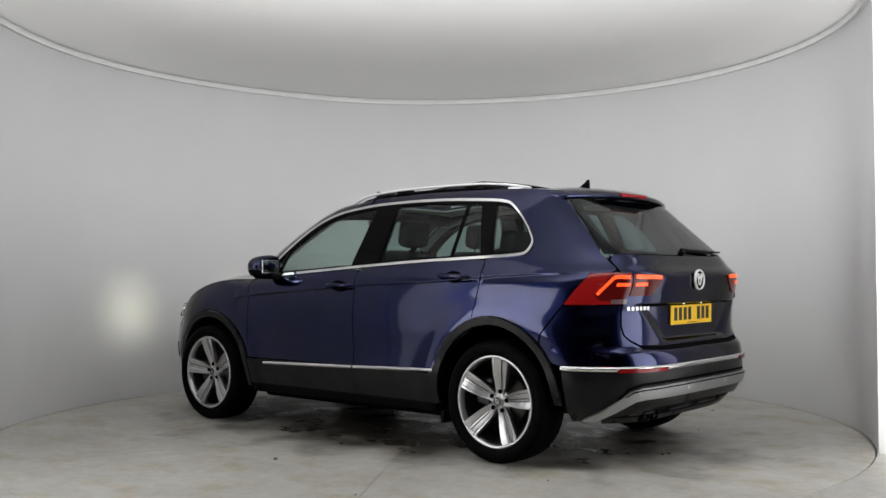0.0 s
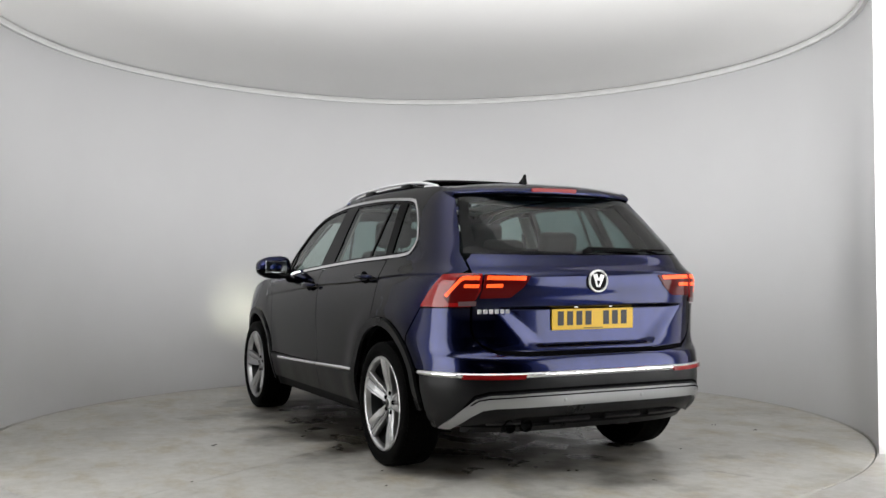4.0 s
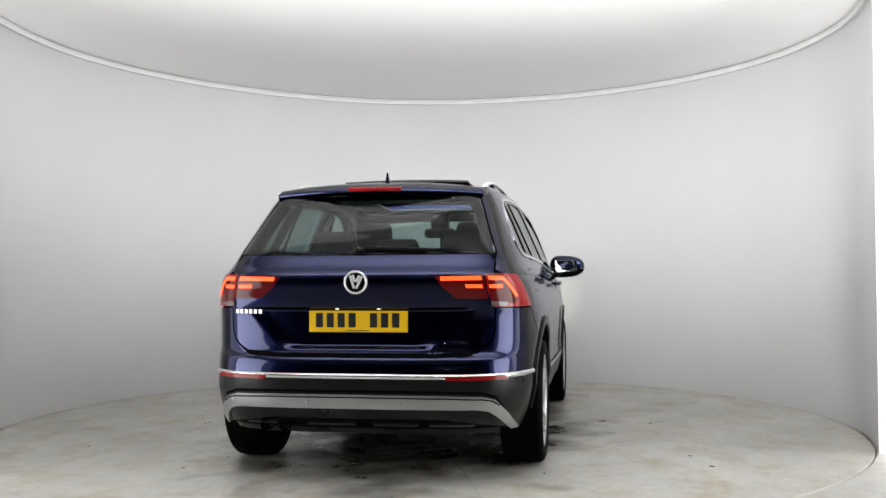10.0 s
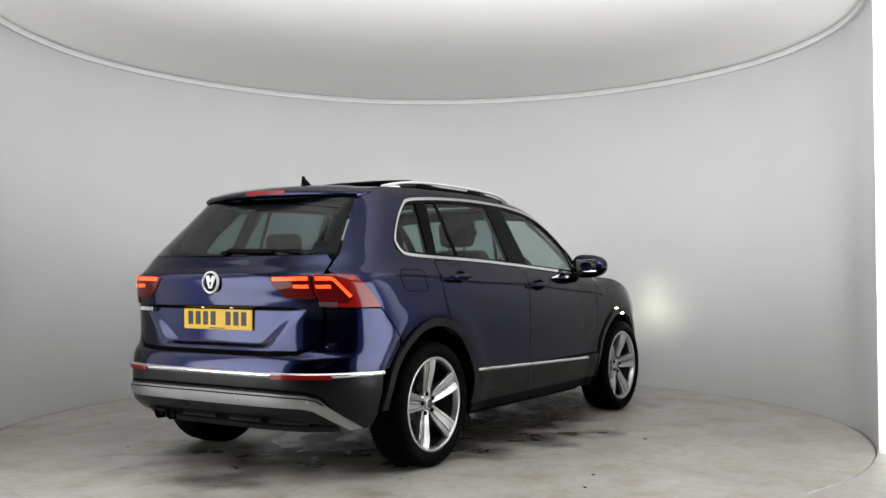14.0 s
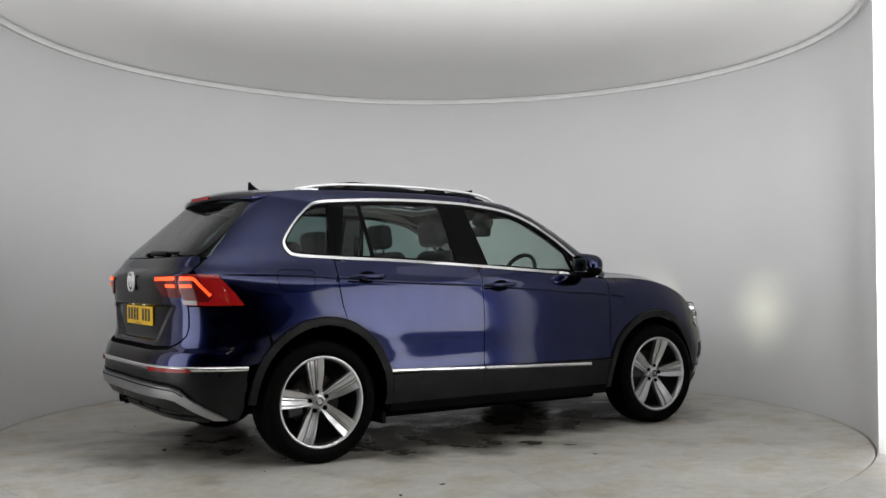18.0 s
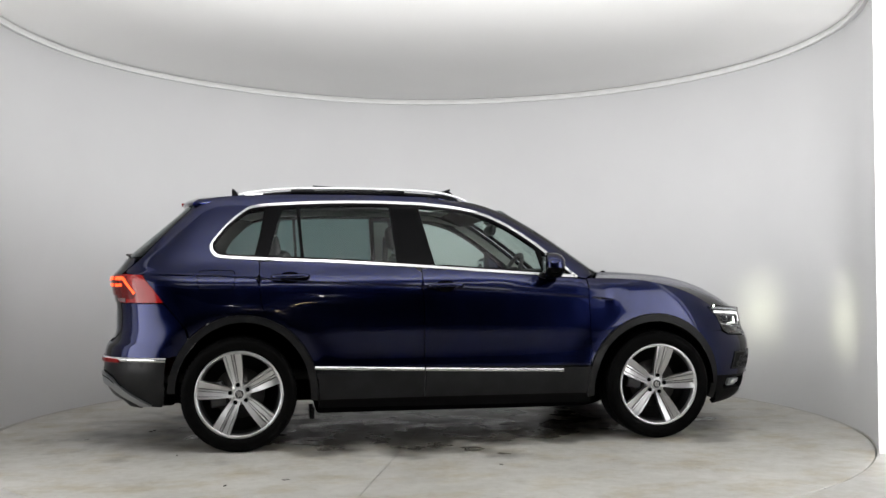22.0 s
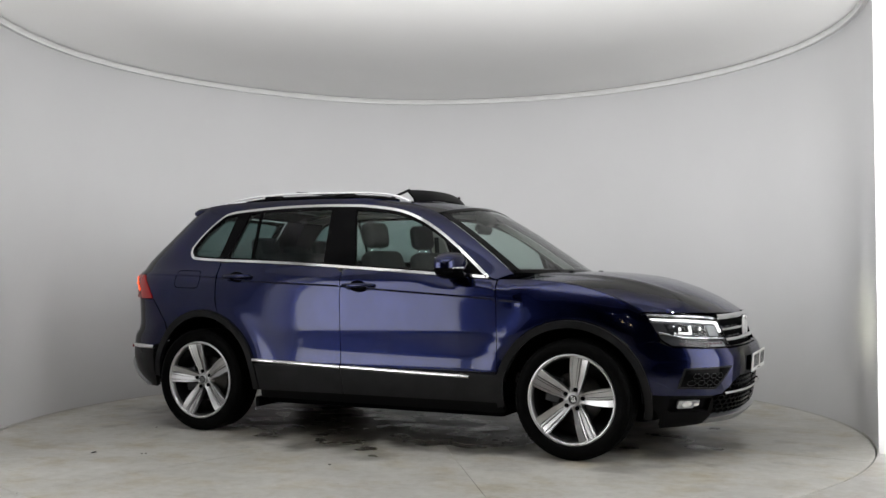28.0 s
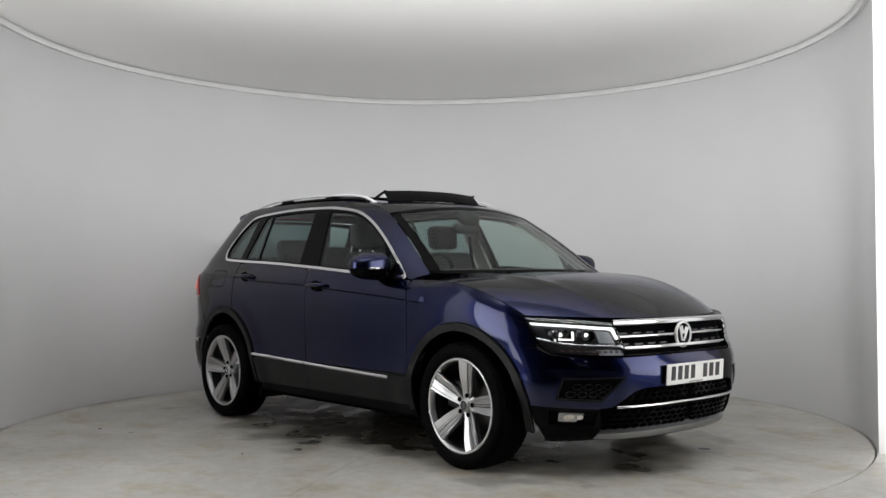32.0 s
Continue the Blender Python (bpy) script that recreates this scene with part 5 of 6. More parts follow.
def build_wheel():
    """Wheel at the origin, outer face towards +y."""
    w = new("wheel")
    w.parent = car
    tagged(w, "silver five-spoke alloy wheel with a black tyre")
    prof = [(0.250, -0.10), (0.275, -0.113), (0.315, -0.118), (0.338, -0.108), (0.347, -0.085), (0.349, -0.04), (0.349, 0.04), (0.347, 0.085), (0.338, 0.108), (0.315, 0.118), (0.285, 0.116), (0.268, 0.108), (0.262, 0.098), (0.25, 0.09)]
    ty = part("tyre", revolve(prof, 72), RUBBER, w, "black rubber tyre", True)
    tread = bmesh.new()
    for k in range(72):
        for yy in (-0.075, -0.026, 0.026, 0.075):
            q = bmesh.ops.create_cube(tread, size=1)["verts"]
            bmesh.ops.scale(tread, vec=(0.024, 0.040, 0.006), verts=q)
            a = 2 * math.pi * (k + (0.5 if yy > 0 else 0)) / 72
            bmesh.ops.transform(tread, matrix=Matrix.Rotation(a, 4, "Y") @ Matrix.Translation((0, yy, TYRE_R - 0.0015 - 0.012 * (abs(yy) > 0.05) * 0.25)) @ Matrix.Rotation(radians(14 if yy > 0 else -14), 4, "Z"), verts=q)
    tagged(part("tread", tread, RUBBER, ty), kind="stuff")
    part("rim_ring", revolve([(0.264, 0.094), (0.266, 0.104), (0.262, 0.109), (0.252, 0.108), (0.246, 0.100), (0.240, 0.07), (0.235, -0.08)], 72), ALLOY, w, "bright alloy rim edge", True)
    part("rim_barrel", revolve([(0.238, 0.075), (0.232, 0.0), (0.232, -0.09), (0.0, -0.09)], 48), ALLOY_DARK, w, "dark inner rim", True)
    part("brake_disc", revolve([(0.155, -0.015), (0.155, 0.005), (0.075, 0.005), (0.07, 0.03), (0.0, 0.03)], 48), DISC, w, "grey brake disc", True)
    q = rounded_box(0.10, 0.06, 0.16, 0.015)
    bmesh.ops.translate(q, vec=(0.135, 0.0, 0.02), verts=q.verts)
    part("brake_caliper", q, ALLOY_DARK, w, "", True)
    # spokes: a wide flat blade with two grooves, dished towards the hub
    sections = [(0.034, 0.024, 0.060), (0.075, 0.034, 0.066), (0.115, 0.043, 0.076), (0.165, 0.050, 0.092), (0.215, 0.055, 0.103), (0.252, 0.058, 0.107)]
    across = [(-1.0, -0.034), (-1.0, -0.006), (-0.93, 0.0), (-0.30, -0.009), (-0.20, -0.015), (-0.14, -0.004), (0.02, -0.002), (0.08, -0.013), (0.16, -0.008), (0.58, -0.001), (0.66, -0.010), (0.72, -0.003), (0.93, 0.0), (1.0, -0.006), (1.0, -0.034)]
    for k in range(5):
        bm = bmesh.new()
        rows = []
        for r, hw, y in sections:
            rows.append([bm.verts.new((s * hw, y + d, r)) for s, d in across])
        for a, b in zip(rows, rows[1:]):
            for j in range(len(across) - 1):
                bm.faces.new((a[j], a[j + 1], b[j + 1], b[j]))
        bmesh.ops.recalc_face_normals(bm, faces=bm.faces)
        if sum((f.normal.y for f in bm.faces)) < 0:
            bmesh.ops.reverse_faces(bm, faces=bm.faces)
        bmesh.ops.transform(bm, matrix=Matrix.Rotation(2 * math.pi * k / 5, 4, "Y"), verts=bm.verts)
        spoke = part("spoke", bm, ALLOY, w, "machined silver spoke")
        for s0 in (-0.20, 0.09, 0.66):
            gv = bmesh.new()
            pts = [[gv.verts.new(((s0 + e) * hw, y - 0.0095, r)) for e in (-0.03, 0.03)] for r, hw, y in sections[1:]]
            for a, b in zip(pts, pts[1:]):
                gv.faces.new((a[0], a[1], b[1], b[0]))
            bmesh.ops.transform(gv, matrix=Matrix.Rotation(2 * math.pi * k / 5, 4, "Y"), verts=gv.verts)
            part("spoke_groove", gv, ALLOY_DARK, spoke, "dark groove along the spoke")
        bolt = revolve([(0.0, 0.063), (0.009, 0.063), (0.0125, 0.060), (0.013, 0.02)], 12)
        bmesh.ops.transform(bolt, matrix=Matrix.Rotation(2 * math.pi * k / 5, 4, "Y") @ Matrix.Translation((0, 0.004, 0.056)), verts=bolt.verts)
        part("wheel_bolt", bolt, SEAM, w, "dark wheel bolt", True)
    part("hub", revolve([(0.0, 0.056), (0.050, 0.056), (0.062, 0.050), (0.070, 0.035), (0.072, -0.02)], 40), ALLOY, w, "", True)
    cap = part("centre_cap", revolve([(0.0, 0.072), (0.026, 0.072), (0.032, 0.068), (0.034, 0.055)], 32), SATIN, w, "round silver centre cap", True)
    part("cap_ground", revolve([(0.0, 0.0735), (0.026, 0.0735)], 24), ALLOY_DARK, cap, "", True)
    for sx, a in ((-0.010, 18), (0.0, 18), (0.010, 18)):
        q = rounded_box(0.004, 0.002, 0.034, 0.0005, 1)
        bmesh.ops.transform(q, matrix=pose(sx, 0.074, 0, 0, a, 0), verts=q.verts)
        part("cap_bar", q, CHROME, cap)
    return w


wheel = build_wheel()
HUB_Y = 0.795
WHEEL_TURN = {(1, 1): 8, (1, -1): -12, (-1, 1): -10, (-1, -1): 10}
spots = []
for fx in (1, -1):
    for sy in (1, -1):
        m = Matrix.Translation((fx * AXLE, sy * HUB_Y, TYRE_R)) @ Matrix.Rotation(0 if sy > 0 else math.pi, 4, "Z") @ Matrix.Rotation(radians(WHEEL_TURN[(fx, sy)]), 4, "Y")
        spots.append(m)
wheel.matrix_basis = spots[0]
for m in spots[1:]:
    copy_thing(wheel, m)
# wheel-arch liners
for fx, a in ((1, FRONT_ARCH), (-1, REAR_ARCH)):
    for sy in (1, -1):
        pts = arch(a, 0, 180, -0.045, 24)
        o = [(x, sy * 0.86, z) for x, z in pts]
        i = [(x, sy * 0.50, z) for x, z in pts]
        grid_panel("arch_liner", loft([o, i], 25, 3), SEAM, car, "black wheel-arch liner", thick=0.0)
        q = bmesh.new()
        vs = [q.verts.new(p) for p in i]
        q.faces.new(vs)
        part("arch_wall", q, SEAM, car)
# underbody
q = rounded_box(1.75, 1.50, 0.10, 0.03)
bmesh.ops.translate(q, vec=(0, 0, 0.25), verts=q.verts)
part("underbody", q, SEAM, car, "black underbody")
for x0, x1 in ((1.72, 1.97), (-1.98, -1.75)):
    q = rounded_box(x1 - x0, 1.0, 0.10, 0.03)
    bmesh.ops.translate(q, vec=((x0 + x1) / 2, 0, 0.29), verts=q.verts)
    part("undertray", q, SEAM, car, "black undertray")
q = rounded_box(3.8, 0.96, 0.10, 0.03)
bmesh.ops.translate(q, vec=(0, 0, 0.30), verts=q.verts)
part("underbody", q, SEAM, car)

# ---------------- outside fittings ----------------
def sweep(path, radius_pairs, sides=10, flat=1.0, closed=False):
    """A tube along a path, with a radius for each point and an oval flattening."""
    bm = bmesh.new()
    rows = []
    P = [Vector(p) for p in path]
    for i, p in enumerate(P):
        d = (P[min(i + 1, len(P) - 1)] - P[max(i - 1, 0)]).normalized()
        u = d.cross(Vector((0, 0, 1)))
        u = u.normalized() if u.length > 1e-4 else Vector((0, 1, 0))
        v = u.cross(d)
        r = radius_pairs if isinstance(radius_pairs, (int, float)) else radius_pairs[i]
        rows.append([bm.verts.new(p + u * (r * math.cos(2 * math.pi * k / sides)) + v * (r * flat * math.sin(2 * math.pi * k / sides))) for k in range(sides)])
    for a, b in zip(rows, rows[1:]):
        for k in range(sides):
            bm.faces.new((a[k], a[(k + 1) % sides], b[(k + 1) % sides], b[k]))
    bm.faces.new(rows[0][::-1])
    bm.faces.new(rows[-1])
    bmesh.ops.recalc_face_normals(bm, faces=bm.faces)
    return bm


def doors(kind):
    return [o for o in car.children if o.name.split(".")[0] == kind]


def fittings(side):
    d1, d2 = doors("front_door")[0 if side > 0 else 1], doors("rear_door")[0 if side > 0 else 1]
    for door, x, z in ((d1, -0.075, 1.004), (d2, -1.04, 1.063)):
        c = skin(x, z)
        y = side * c[1]
        cup = revolve([(0.0, -0.004), (0.03, 0.0), (0.042, 0.006)], 20, "y")
        bmesh.ops.scale(cup, vec=(1.5, side * 0.5, 0.85), verts=cup.verts)
        bmesh.ops.translate(cup, vec=(x + 0.005, y + side * 0.0055, z - 0.004), verts=cup.verts)
        part("handle_cup", cup, SEAM, door, "dark handle recess", True)
        pts = [(x - 0.105, y + side * 0.006, z - 0.002), (x - 0.085, y + side * 0.026, z - 0.001), (x - 0.03, y + side * 0.036, z), (x + 0.04, y + side * 0.036, z + 0.002), (x + 0.095, y + side * 0.028, z + 0.003), (x + 0.12, y + side * 0.008, z + 0.003)]
        part("door_handle", sweep(smooth_line(pts, 4), [0.010 + 0.006 * math.sin(math.pi * k / 20) for k in range(21)], 10, 0.95), PAINT, door, "body-coloured door handle", True)
    # mirror
    mx, my, mz = 0.60, 0.965, 1.125
    shell_bm = bmesh.new()
    bmesh.ops.create_uvsphere(shell_bm, u_segments=28, v_segments=18, radius=1)
    for v in shell_bm.verts:
        x, y, z = v.co
        k = lambda t, p: math.copysign(abs(t) ** p, t)
        v.co = (0.085 * k(x, 0.7) if x > 0 else 0.05 * k(x, 0.6), 0.132 * k(y, 0.72), 0.083 * k(z, 0.72) * (1 - 0.18 * y * 1))
    for v in shell_bm.verts:
        v.co.y *= side
    if side < 0:
        bmesh.ops.reverse_faces(shell_bm, faces=shell_bm.faces)
    low = shell_bm.copy()
    bmesh.ops.bisect_plane(shell_bm, geom=shell_bm.verts[:] + shell_bm.edges[:] + shell_bm.faces[:], plane_co=(0, 0, -0.012), plane_no=(0, 0, 1), clear_inner=True)
    bmesh.ops.bisect_plane(low, geom=low.verts[:] + low.edges[:] + low.faces[:], plane_co=(0, 0, -0.014), plane_no=(0, 0, 1), clear_outer=True)
    m = Matrix.Translation((mx, side * my, mz)) @ Matrix.Rotation(side * radians(8), 4, "Z")
    for b in (shell_bm, low):
        bmesh.ops.transform(b, matrix=m, verts=b.verts)
    mirror = part("door_mirror", shell_bm, PAINT, car, "body-coloured door mirror with black lower half", True)
    part("mirror_base", low, GLOSS_BLACK, mirror, "black mirror underside", True)
    q = rounded_box(0.003, 0.165, 0.088, 0.0013)
    bmesh.ops.transform(q, matrix=m @ pose(-0.0475, 0, 0.004), verts=q.verts)
    part("mirror_glass", q, MIRROR, mirror, "mirror glass")
    part("mirror_lamp", sweep(smooth_line([tuple(m @ Vector(p)) for p in ((-0.03, side * 0.111, -0.014), (0.045, side * 0.090, -0.014), (0.080, side * 0.03, -0.014), (0.084, side * -0.03, -0.014))], 5), 0.0075, 8), CHROME, mirror, "bright indicator strip", True)
    stem = sweep([(0.58, side * 0.835, 1.062), (0.585, side * 0.885, 1.062), (0.59, side * 0.94, 1.075)], [0.045, 0.036, 0.03], 12, 0.55)
    part("mirror_stem", stem, BLACK_PLASTIC, mirror, "", True)
    # roof rail
    pts = [(0.13, 1.556), (0.04, 1.592), (-0.10, 1.617), (-0.35, 1.630), (-0.7, 1.636), (-1.0, 1.632), (-1.2, 1.616), (-1.36, 1.588)]
    y0 = lambda x: 0.575 - 0.02 * abs(x + 0.55)
    path = smooth_line([(x, side * y0(x), z) for x, z in pts], 5)
    rail = part("roof_rail", sweep(path, 0.015, 10, 0.55), RAIL_SILVER, car, "satin silver roof rail", True)
    for xx in (-0.36, -0.95, -1.26):
        zz = float(np.interp(-xx, [-p[0] for p in pts], [p[1] for p in pts]))
        q = rounded_box(0.15 if xx in (-0.36, -0.95) else 0.12, 0.024, 0.03, 0.008)
        bmesh.ops.translate(q, vec=(xx, side * y0(xx), zz - 0.020), verts=q.verts)
        part("rail_foot", q, GLOSS_BLACK if xx in (-0.36, -0.95) else RAIL_SILVER, rail, "", True)
    under = [(x, side * (y0(x) - 0.014), z - 0.028) for x, z in pts[1:-1]]
    part("rail_gap", sweep(smooth_line(under, 4), 0.014, 8, 0.9), GLOSS_BLACK, rail, "black strip under the rail", True)
    # drip line crease on the wing
    part("washer_jet", rounded_box(0.03, 0.02, 0.012, 0.004), BLACK_PLASTIC, car, "small washer jet").location = (1.165, side * 0.33, 1.086)
    # mud deflector behind the rear wheel's front edge
    q = rounded_box(0.03, 0.20, 0.07, 0.008)
    bmesh.ops.translate(q, vec=(-0.90, side * 0.74, 0.215), verts=q.verts)
    part("air_deflector", q, BLACK_PLASTIC, car, "black deflector ahead of the wheel")


both(fittings)
# wing badge corner crease and fuel flap
sf = flank(-1)
flap = rounded(side_poly([(-1.582, 1.105), (-1.585, 0.985), (-1.37, 0.982), (-1.362, 1.10)]), 0.035, 5)
ribbon("fuel_flap_gap", sf, flap, 0.0035, SEAM, car, "thin gap round the fuel flap", lift=0.0008, thick=0, closed=True)
# sun-roof wind deflector, raised
defl = loft([[(0.10, -0.42, 1.573), (0.15, -0.2, 1.586), (0.16, 0.0, 1.589), (0.15, 0.2, 1.586), (0.10, 0.42, 1.573)],
             [(0.03, -0.41, 1.648), (0.07, -0.2, 1.657), (0.08, 0.0, 1.659), (0.07, 0.2, 1.657), (0.03, 0.41, 1.648)]], 24, 5, 0.006, (1, 0, 0.3))
grid_panel("wind_deflector", defl, BLACK_PLASTIC, car, "raised black sunroof wind deflector", thick=0.014)
for sy in (-1, 1):
    part("deflector_arm", sweep([(0.05, sy * 0.412, 1.646), (-0.10, sy * 0.41, 1.592)], 0.009, 6), BLACK_PLASTIC, car, "black deflector arm")

# ---------------- cabin ----------------
def seat(x, y, wide, label):
    cush = rounded_box(0.52, wide, 0.16, 0.05)
    bmesh.ops.transform(cush, matrix=pose(x + 0.02, y, 0.62, 0, -6, 0), verts=cush.verts)
    s = part("seat", cush, FABRIC, car, label, True)
    back = rounded_box(0.15, wide * 0.96, 0.62, 0.06)
    for v in back.verts:
        if v.co.z > 0.1:
            v.co.y *= 0.86
    bmesh.ops.transform(back, matrix=pose(x - 0.31, y, 0.93, 0, -14, 0), verts=back.verts)
    part("backrest", back, FABRIC, s, "", True)
    return s


def headrest(x, y, z, s, wide=0.26):
    h = rounded_box(0.10, wide, 0.18, 0.045)
    bmesh.ops.transform(h, matrix=pose(x, y, z, 0, -8, 0), verts=h.verts)
    part("headrest", h, FABRIC, s, "", True)
    for dy in (-0.06, 0.06):
        part("headrest_post", sweep([(x + 0.005, y + dy, z - 0.16), (x, y + dy, z - 0.06)], 0.007, 8), CHROME, s, "", True)


for y in (0.36, -0.36):
    s = seat(0.18, y, 0.50, "dark fabric front seat")
    headrest(-0.245, y, 1.345, s)
s = seat(-0.72, 0.0, 1.30, "dark fabric rear bench")
for y, z in ((0.40, 1.25), (-0.40, 1.25), (0.0, 1.20)):
    headrest(-1.14, y, z, s, 0.27)
# dashboard, steering wheel, mirror
dash = rounded_box(0.42, 1.44, 0.26, 0.08)
bmesh.ops.transform(dash, matrix=pose(0.78, 0, 0.97, 0, 4, 0), verts=dash.verts)
dashboard = part("dashboard", dash, CABIN, car, "dark dashboard", True)
ring = bmesh.new()
pts = [Vector((0.185 * math.cos(2 * math.pi * k / 32), 0.185 * math.sin(2 * math.pi * k / 32), 0)) for k in range(32)]
rows = []
for k in range(32):
    c = pts[k]
    n = c.normalized()
    rows.append([ring.verts.new(c + n * (0.015 * math.cos(a)) + Vector((0, 0, 0.015 * math.sin(a)))) for a in [2 * math.pi * j / 8 for j in range(8)]])
for k in range(32):
    a, b = rows[k], rows[(k + 1) % 32]
    for j in range(8):
        ring.faces.new((a[j], b[j], b[(j + 1) % 8], a[(j + 1) % 8]))
bmesh.ops.recalc_face_normals(ring, faces=ring.faces)
m = pose(0.47, -0.37, 1.04, 0, -64, 0)
bmesh.ops.transform(ring, matrix=m, verts=ring.verts)
wheel_ring = part("steering_wheel", ring, CABIN, car, "dark steering wheel", True)
hubq = rounded_box(0.17, 0.20, 0.05, 0.02)
bmesh.ops.transform(hubq, matrix=m, verts=hubq.verts)
part("steering_boss", hubq, CABIN, wheel_ring, "", True)
q = rounded_box(0.05, 0.24, 0.075, 0.03)
bmesh.ops.transform(q, matrix=pose(0.42, 0, 1.385, 0, 0, 0), verts=q.verts)
part("cabin_mirror", q, CABIN, car, "dark rear-view mirror", True)
q = rounded_box(0.12, 0.14, 0.09, 0.03)
bmesh.ops.transform(q, matrix=pose(0.44, 0, 1.46, 0, 30, 0), verts=q.verts)
part("sensor_housing", q, CABIN, car, "dark sensor housing behind the screen", True)
# door cards, headliner, floor, bulkheads
for side in (1, -1):
    card = side_poly([(0.84, 1.03), (0.84, 0.45), (-0.78, 0.45), (-0.84, 0.78), (-1.02, 0.90), (-1.9, 0.92), (-1.9, 1.0), (-1.5, 1.17), (-0.8, 1.14), (0.2, 1.08)])
    panel("door_card", flank(side), card, CABIN, car, "dark inner door trim", lift=-0.05, thick=0.02, step=0.12)
    rail_in = side_poly([(0.35, 1.45), (0.1, 1.505), (-0.14, 1.53), (-0.6, 1.545), (-1.1, 1.535), (-1.3, 1.50), (-1.5, 1.52), (-1.2, 1.575), (-0.6, 1.585), (-0.14, 1.572), (0.1, 1.54)])
    panel("roof_trim", flank(side), rail_in, LINER, car, "pale cabin roof trim", lift=-0.03, thick=0.01, step=0.1)
    pil = side_poly([(-1.54, 1.19), (-1.45, 1.35), (-1.30, 1.50), (-1.48, 1.50), (-1.60, 1.35), (-1.72, 1.19)])
    panel("pillar_trim", flank(side), pil, CABIN, car, "dark pillar trim", lift=-0.035, thick=0.01, step=0.1)
    bp = side_poly([(-0.17, 1.10), (-0.255, 1.50), (-0.365, 1.50), (-0.33, 1.10)])
    panel("pillar_trim", flank(side), bp, LINER, car, "pale pillar trim", lift=-0.035, thick=0.02, step=0.1)
    ap = loft([[np.array(p) * np.array([1, side, 1]) + np.array([-0.03, -side * 0.03, -0.02]) for p in SCREEN_EDGE], [np.array(p) * np.array([1, side, 1]) + np.array([-0.10, -side * 0.012, -0.03]) for p in SCREEN_EDGE]], 14, 3)
    grid_panel("pillar_trim", ap, LINER, car, "pale front pillar trim", thick=0.008)
    belt = sweep([(-0.27, side * 0.66, 1.36), (-0.27, side * 0.70, 1.1)], 0.02, 6, 0.3)
    part("seat_belt", belt, CABIN, car, "dark seat belt")
head = ROOF[5:34, 2:-2] + np.array([0, 0, -0.035])
grid_panel("headliner", head[:3], LINER, car, "pale headliner", thick=0.01)
grid_panel("headliner", head[10:], LINER, car, "pale headliner", thick=0.01)
for sl in (slice(0, 5), slice(-5, None)):
    grid_panel("headliner", head[2:11, sl], LINER, car, "pale headliner", thick=0.01)
q = rounded_box(2.9, 1.40, 0.06, 0.02)
bmesh.ops.translate(q, vec=(-0.5, 0, 0.44), verts=q.verts)
part("cabin_floor", q, CABIN, car, "dark cabin floor")
q = rounded_box(0.9, 1.30, 0.03, 0.01)
bmesh.ops.translate(q, vec=(-1.55, 0, 1.0), verts=q.verts)
part("parcel_shelf", q, CABIN, car, "dark luggage cover")
q = rounded_box(0.05, 1.45, 0.62, 0.01)
bmesh.ops.translate(q, vec=(0.98, 0, 0.74), verts=q.verts)
part("bulkhead", q, SEAM, car, "dark bulkhead")
q = rounded_box(0.03, 1.2, 0.5, 0.01)
bmesh.ops.translate(q, vec=(-2.02, 0, 0.86), verts=q.verts)
part("tailgate_lining", q, CABIN, car, "dark tailgate lining")
q = rounded_box(0.8, 1.06, 0.30, 0.05)
bmesh.ops.translate(q, vec=(1.5, 0, 0.72), verts=q.verts)
part("engine_cover", q, SEAM, car, "dark engine bay filling")
# sunroof glass slid open over the rear part
grid_panel("sunroof_panel", ROOF[15:26, 4:-4] + np.array([0, 0, 0.020]) + np.linspace(0.2, 1, 11)[:, None, None] * np.array([0, 0, 0.042]), GLOSS_BLACK, car, "black sliding glass roof panel, open", thick=0.012)

# ---------------- loose dirt and lamps ----------------
CRUMBS = []


def crumb(x, y, size, seed):
    rnd = random.Random(seed)
    bm = bmesh.new()
    bmesh.ops.create_icosphere(bm, subdivisions=1, radius=size)
    for v in bm.verts:
        v.co = Vector((v.co.x * rnd.uniform(0.8, 2.2), v.co.y * rnd.uniform(0.6, 1.2), v.co.z * 0.3 * rnd.uniform(0.6, 1.2)))
    z = min(v.co.z for v in bm.verts)
    bmesh.ops.transform(bm, matrix=Matrix.Translation((x, y, -z)) @ Matrix.Rotation(rnd.uniform(0, 6), 4, "Z"), verts=bm.verts)
    ob = from_bm("dirt_crumb", bm, DIRT, smooth=False)
    tagged(ob, "small dark crumb of dirt on the turntable", "dirt", group="dirt crumbs on the turntable")
    CRUMBS.append(ob)


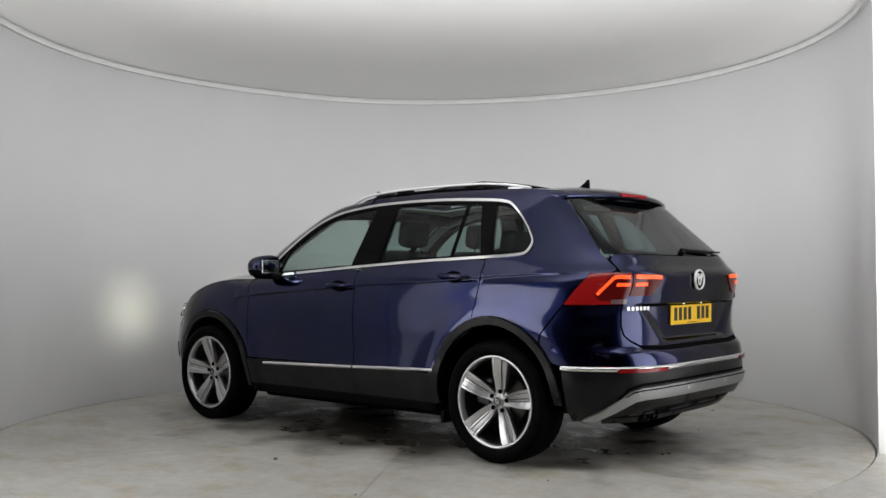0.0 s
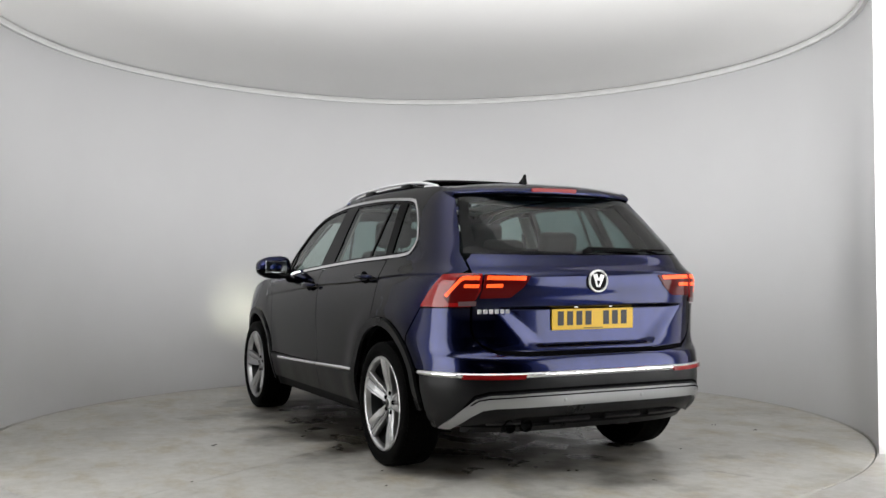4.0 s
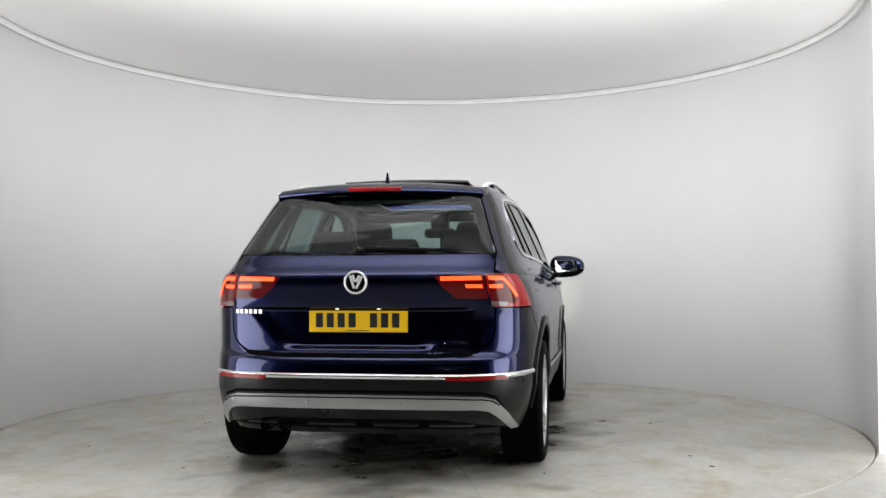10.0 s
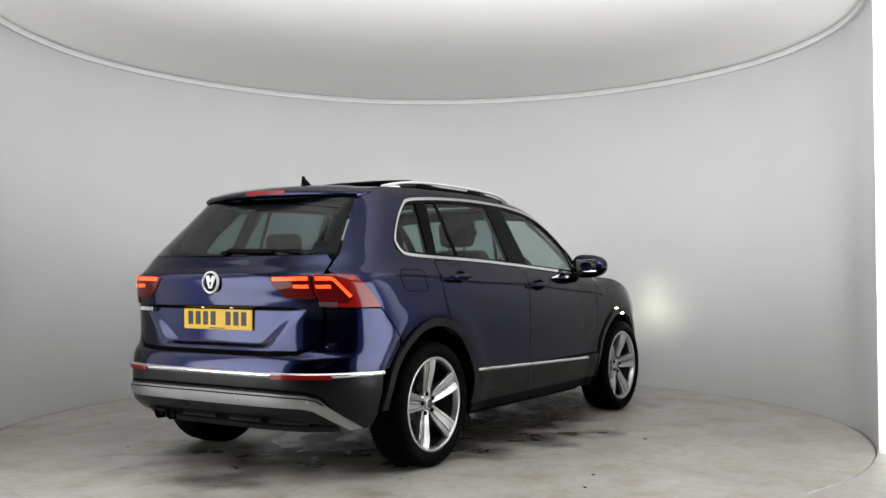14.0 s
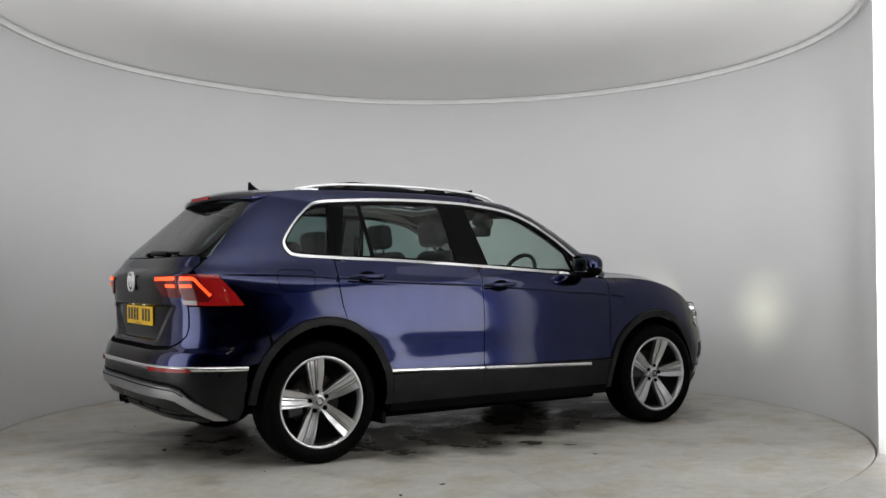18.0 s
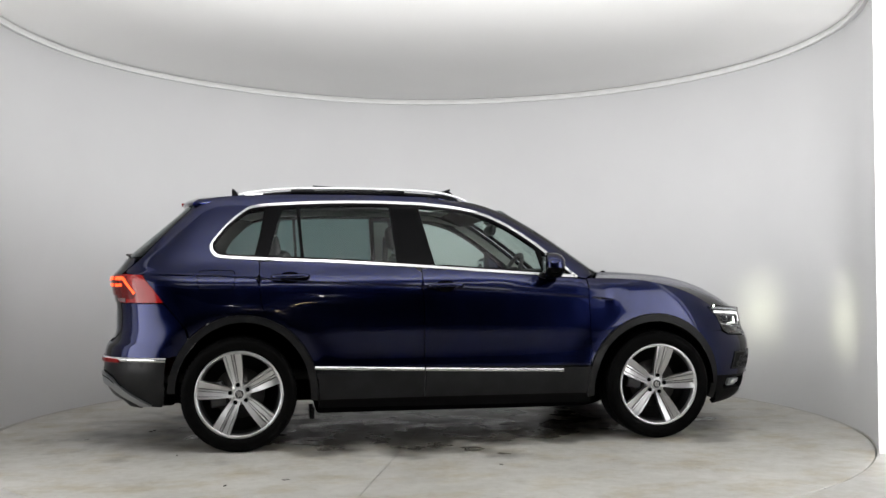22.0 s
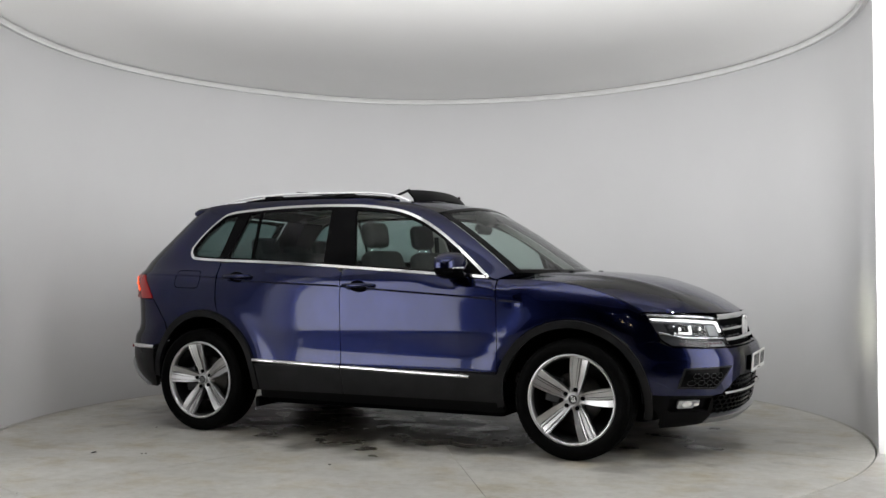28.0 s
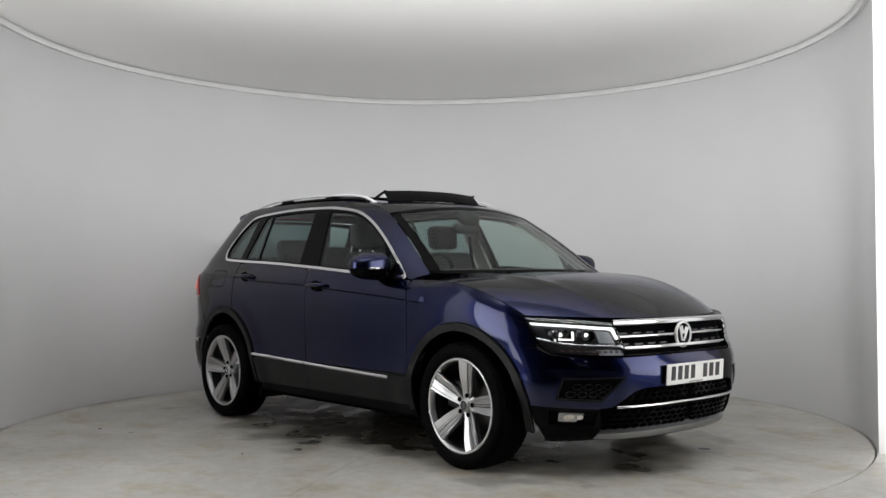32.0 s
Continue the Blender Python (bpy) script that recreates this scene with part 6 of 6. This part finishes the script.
DIRT = material("dark_dirt", (0.03, 0.026, 0.02), 0.9, grain=0.3, grain_scale=80)
for k, (x, y, size) in enumerate([(-0.23, 1.58, 0.012), (-1.24, 1.92, 0.01), (-1.78, 1.05, 0.01), (-1.43, 0.93, 0.009), (-1.01, -1.76, 0.009), (-1.33, -1.86, 0.013), (0.18, -1.59, 0.012), (-0.2, 1.56, 0.012), (0.01, 0.86, 0.01), (-1.89, 0.02, 0.016), (-1.03, -1.77, 0.01), (-1.91, -0.02, 0.014), (-1.65, -0.95, 0.009)]):
    crumb(x, y, size * 0.8, k)
LAMP_WARM = material("warm_spot_glow", (0.9, 0.8, 0.6), 0.4, emit=(1.0, 0.78, 0.45), emit_strength=60.0)
LAMP_COOL = material("white_spot_glow", (0.9, 0.9, 0.9), 0.4, emit=(1.0, 0.97, 0.92), emit_strength=60.0)
for x, y, z, mt in ((-0.75, -8.0, 2.75, LAMP_COOL), (0.70, -8.1, 2.75, LAMP_COOL), (-0.25, -8.6, 1.95, LAMP_WARM), (0.55, -8.6, 1.85, LAMP_WARM)):
    lamp = new("spot_lamp")
    tagged(lamp, "small round black spot lamp hanging behind the camera", "spot lamp", group="spot lamps")
    d = Vector((0, 0, 0.9)) - Vector((x, y, z))
    lamp.matrix_world = Matrix.Translation((x, y, z)) @ d.to_track_quat("Y", "Z").to_matrix().to_4x4()
    part("lamp_housing", revolve([(0.0, -0.14), (0.045, -0.13), (0.06, -0.08), (0.065, 0.01), (0.055, 0.01), (0.05, -0.02), (0.0, -0.02)], 24), BLACK_PLASTIC, lamp, "", True)
    part("lamp_face", revolve([(0.0, -0.004), (0.05, -0.004)], 24), mt, lamp, "glowing lamp face", True)
    rod = sweep([(0, 0, 0), (0, 0, 3.39 - z)], 0.01, 8)
    m = lamp.matrix_world.to_3x3().inverted().to_4x4()
    bmesh.ops.transform(rod, matrix=m @ Matrix.Translation((0, 0, 0.06)), verts=rod.verts)
    part("hanging_rod", rod, BLACK_PLASTIC, lamp, "", True)

for ch in list(car.children):
    ch.location = ch.location + Vector((CAR_OFF[0], CAR_OFF[1], 0))


# ---------------- motion ----------------
def motions():
    turn = []
    for k in range(0, 33):
        h = HEADING + TURN_RATE * k
        turn.append((float(k), Matrix.Rotation(h, 4, "Z")))
    walk(turntable, turn)
    walk(car, turn)
    for ob in CRUMBS:
        walk(ob, turn)


motions()
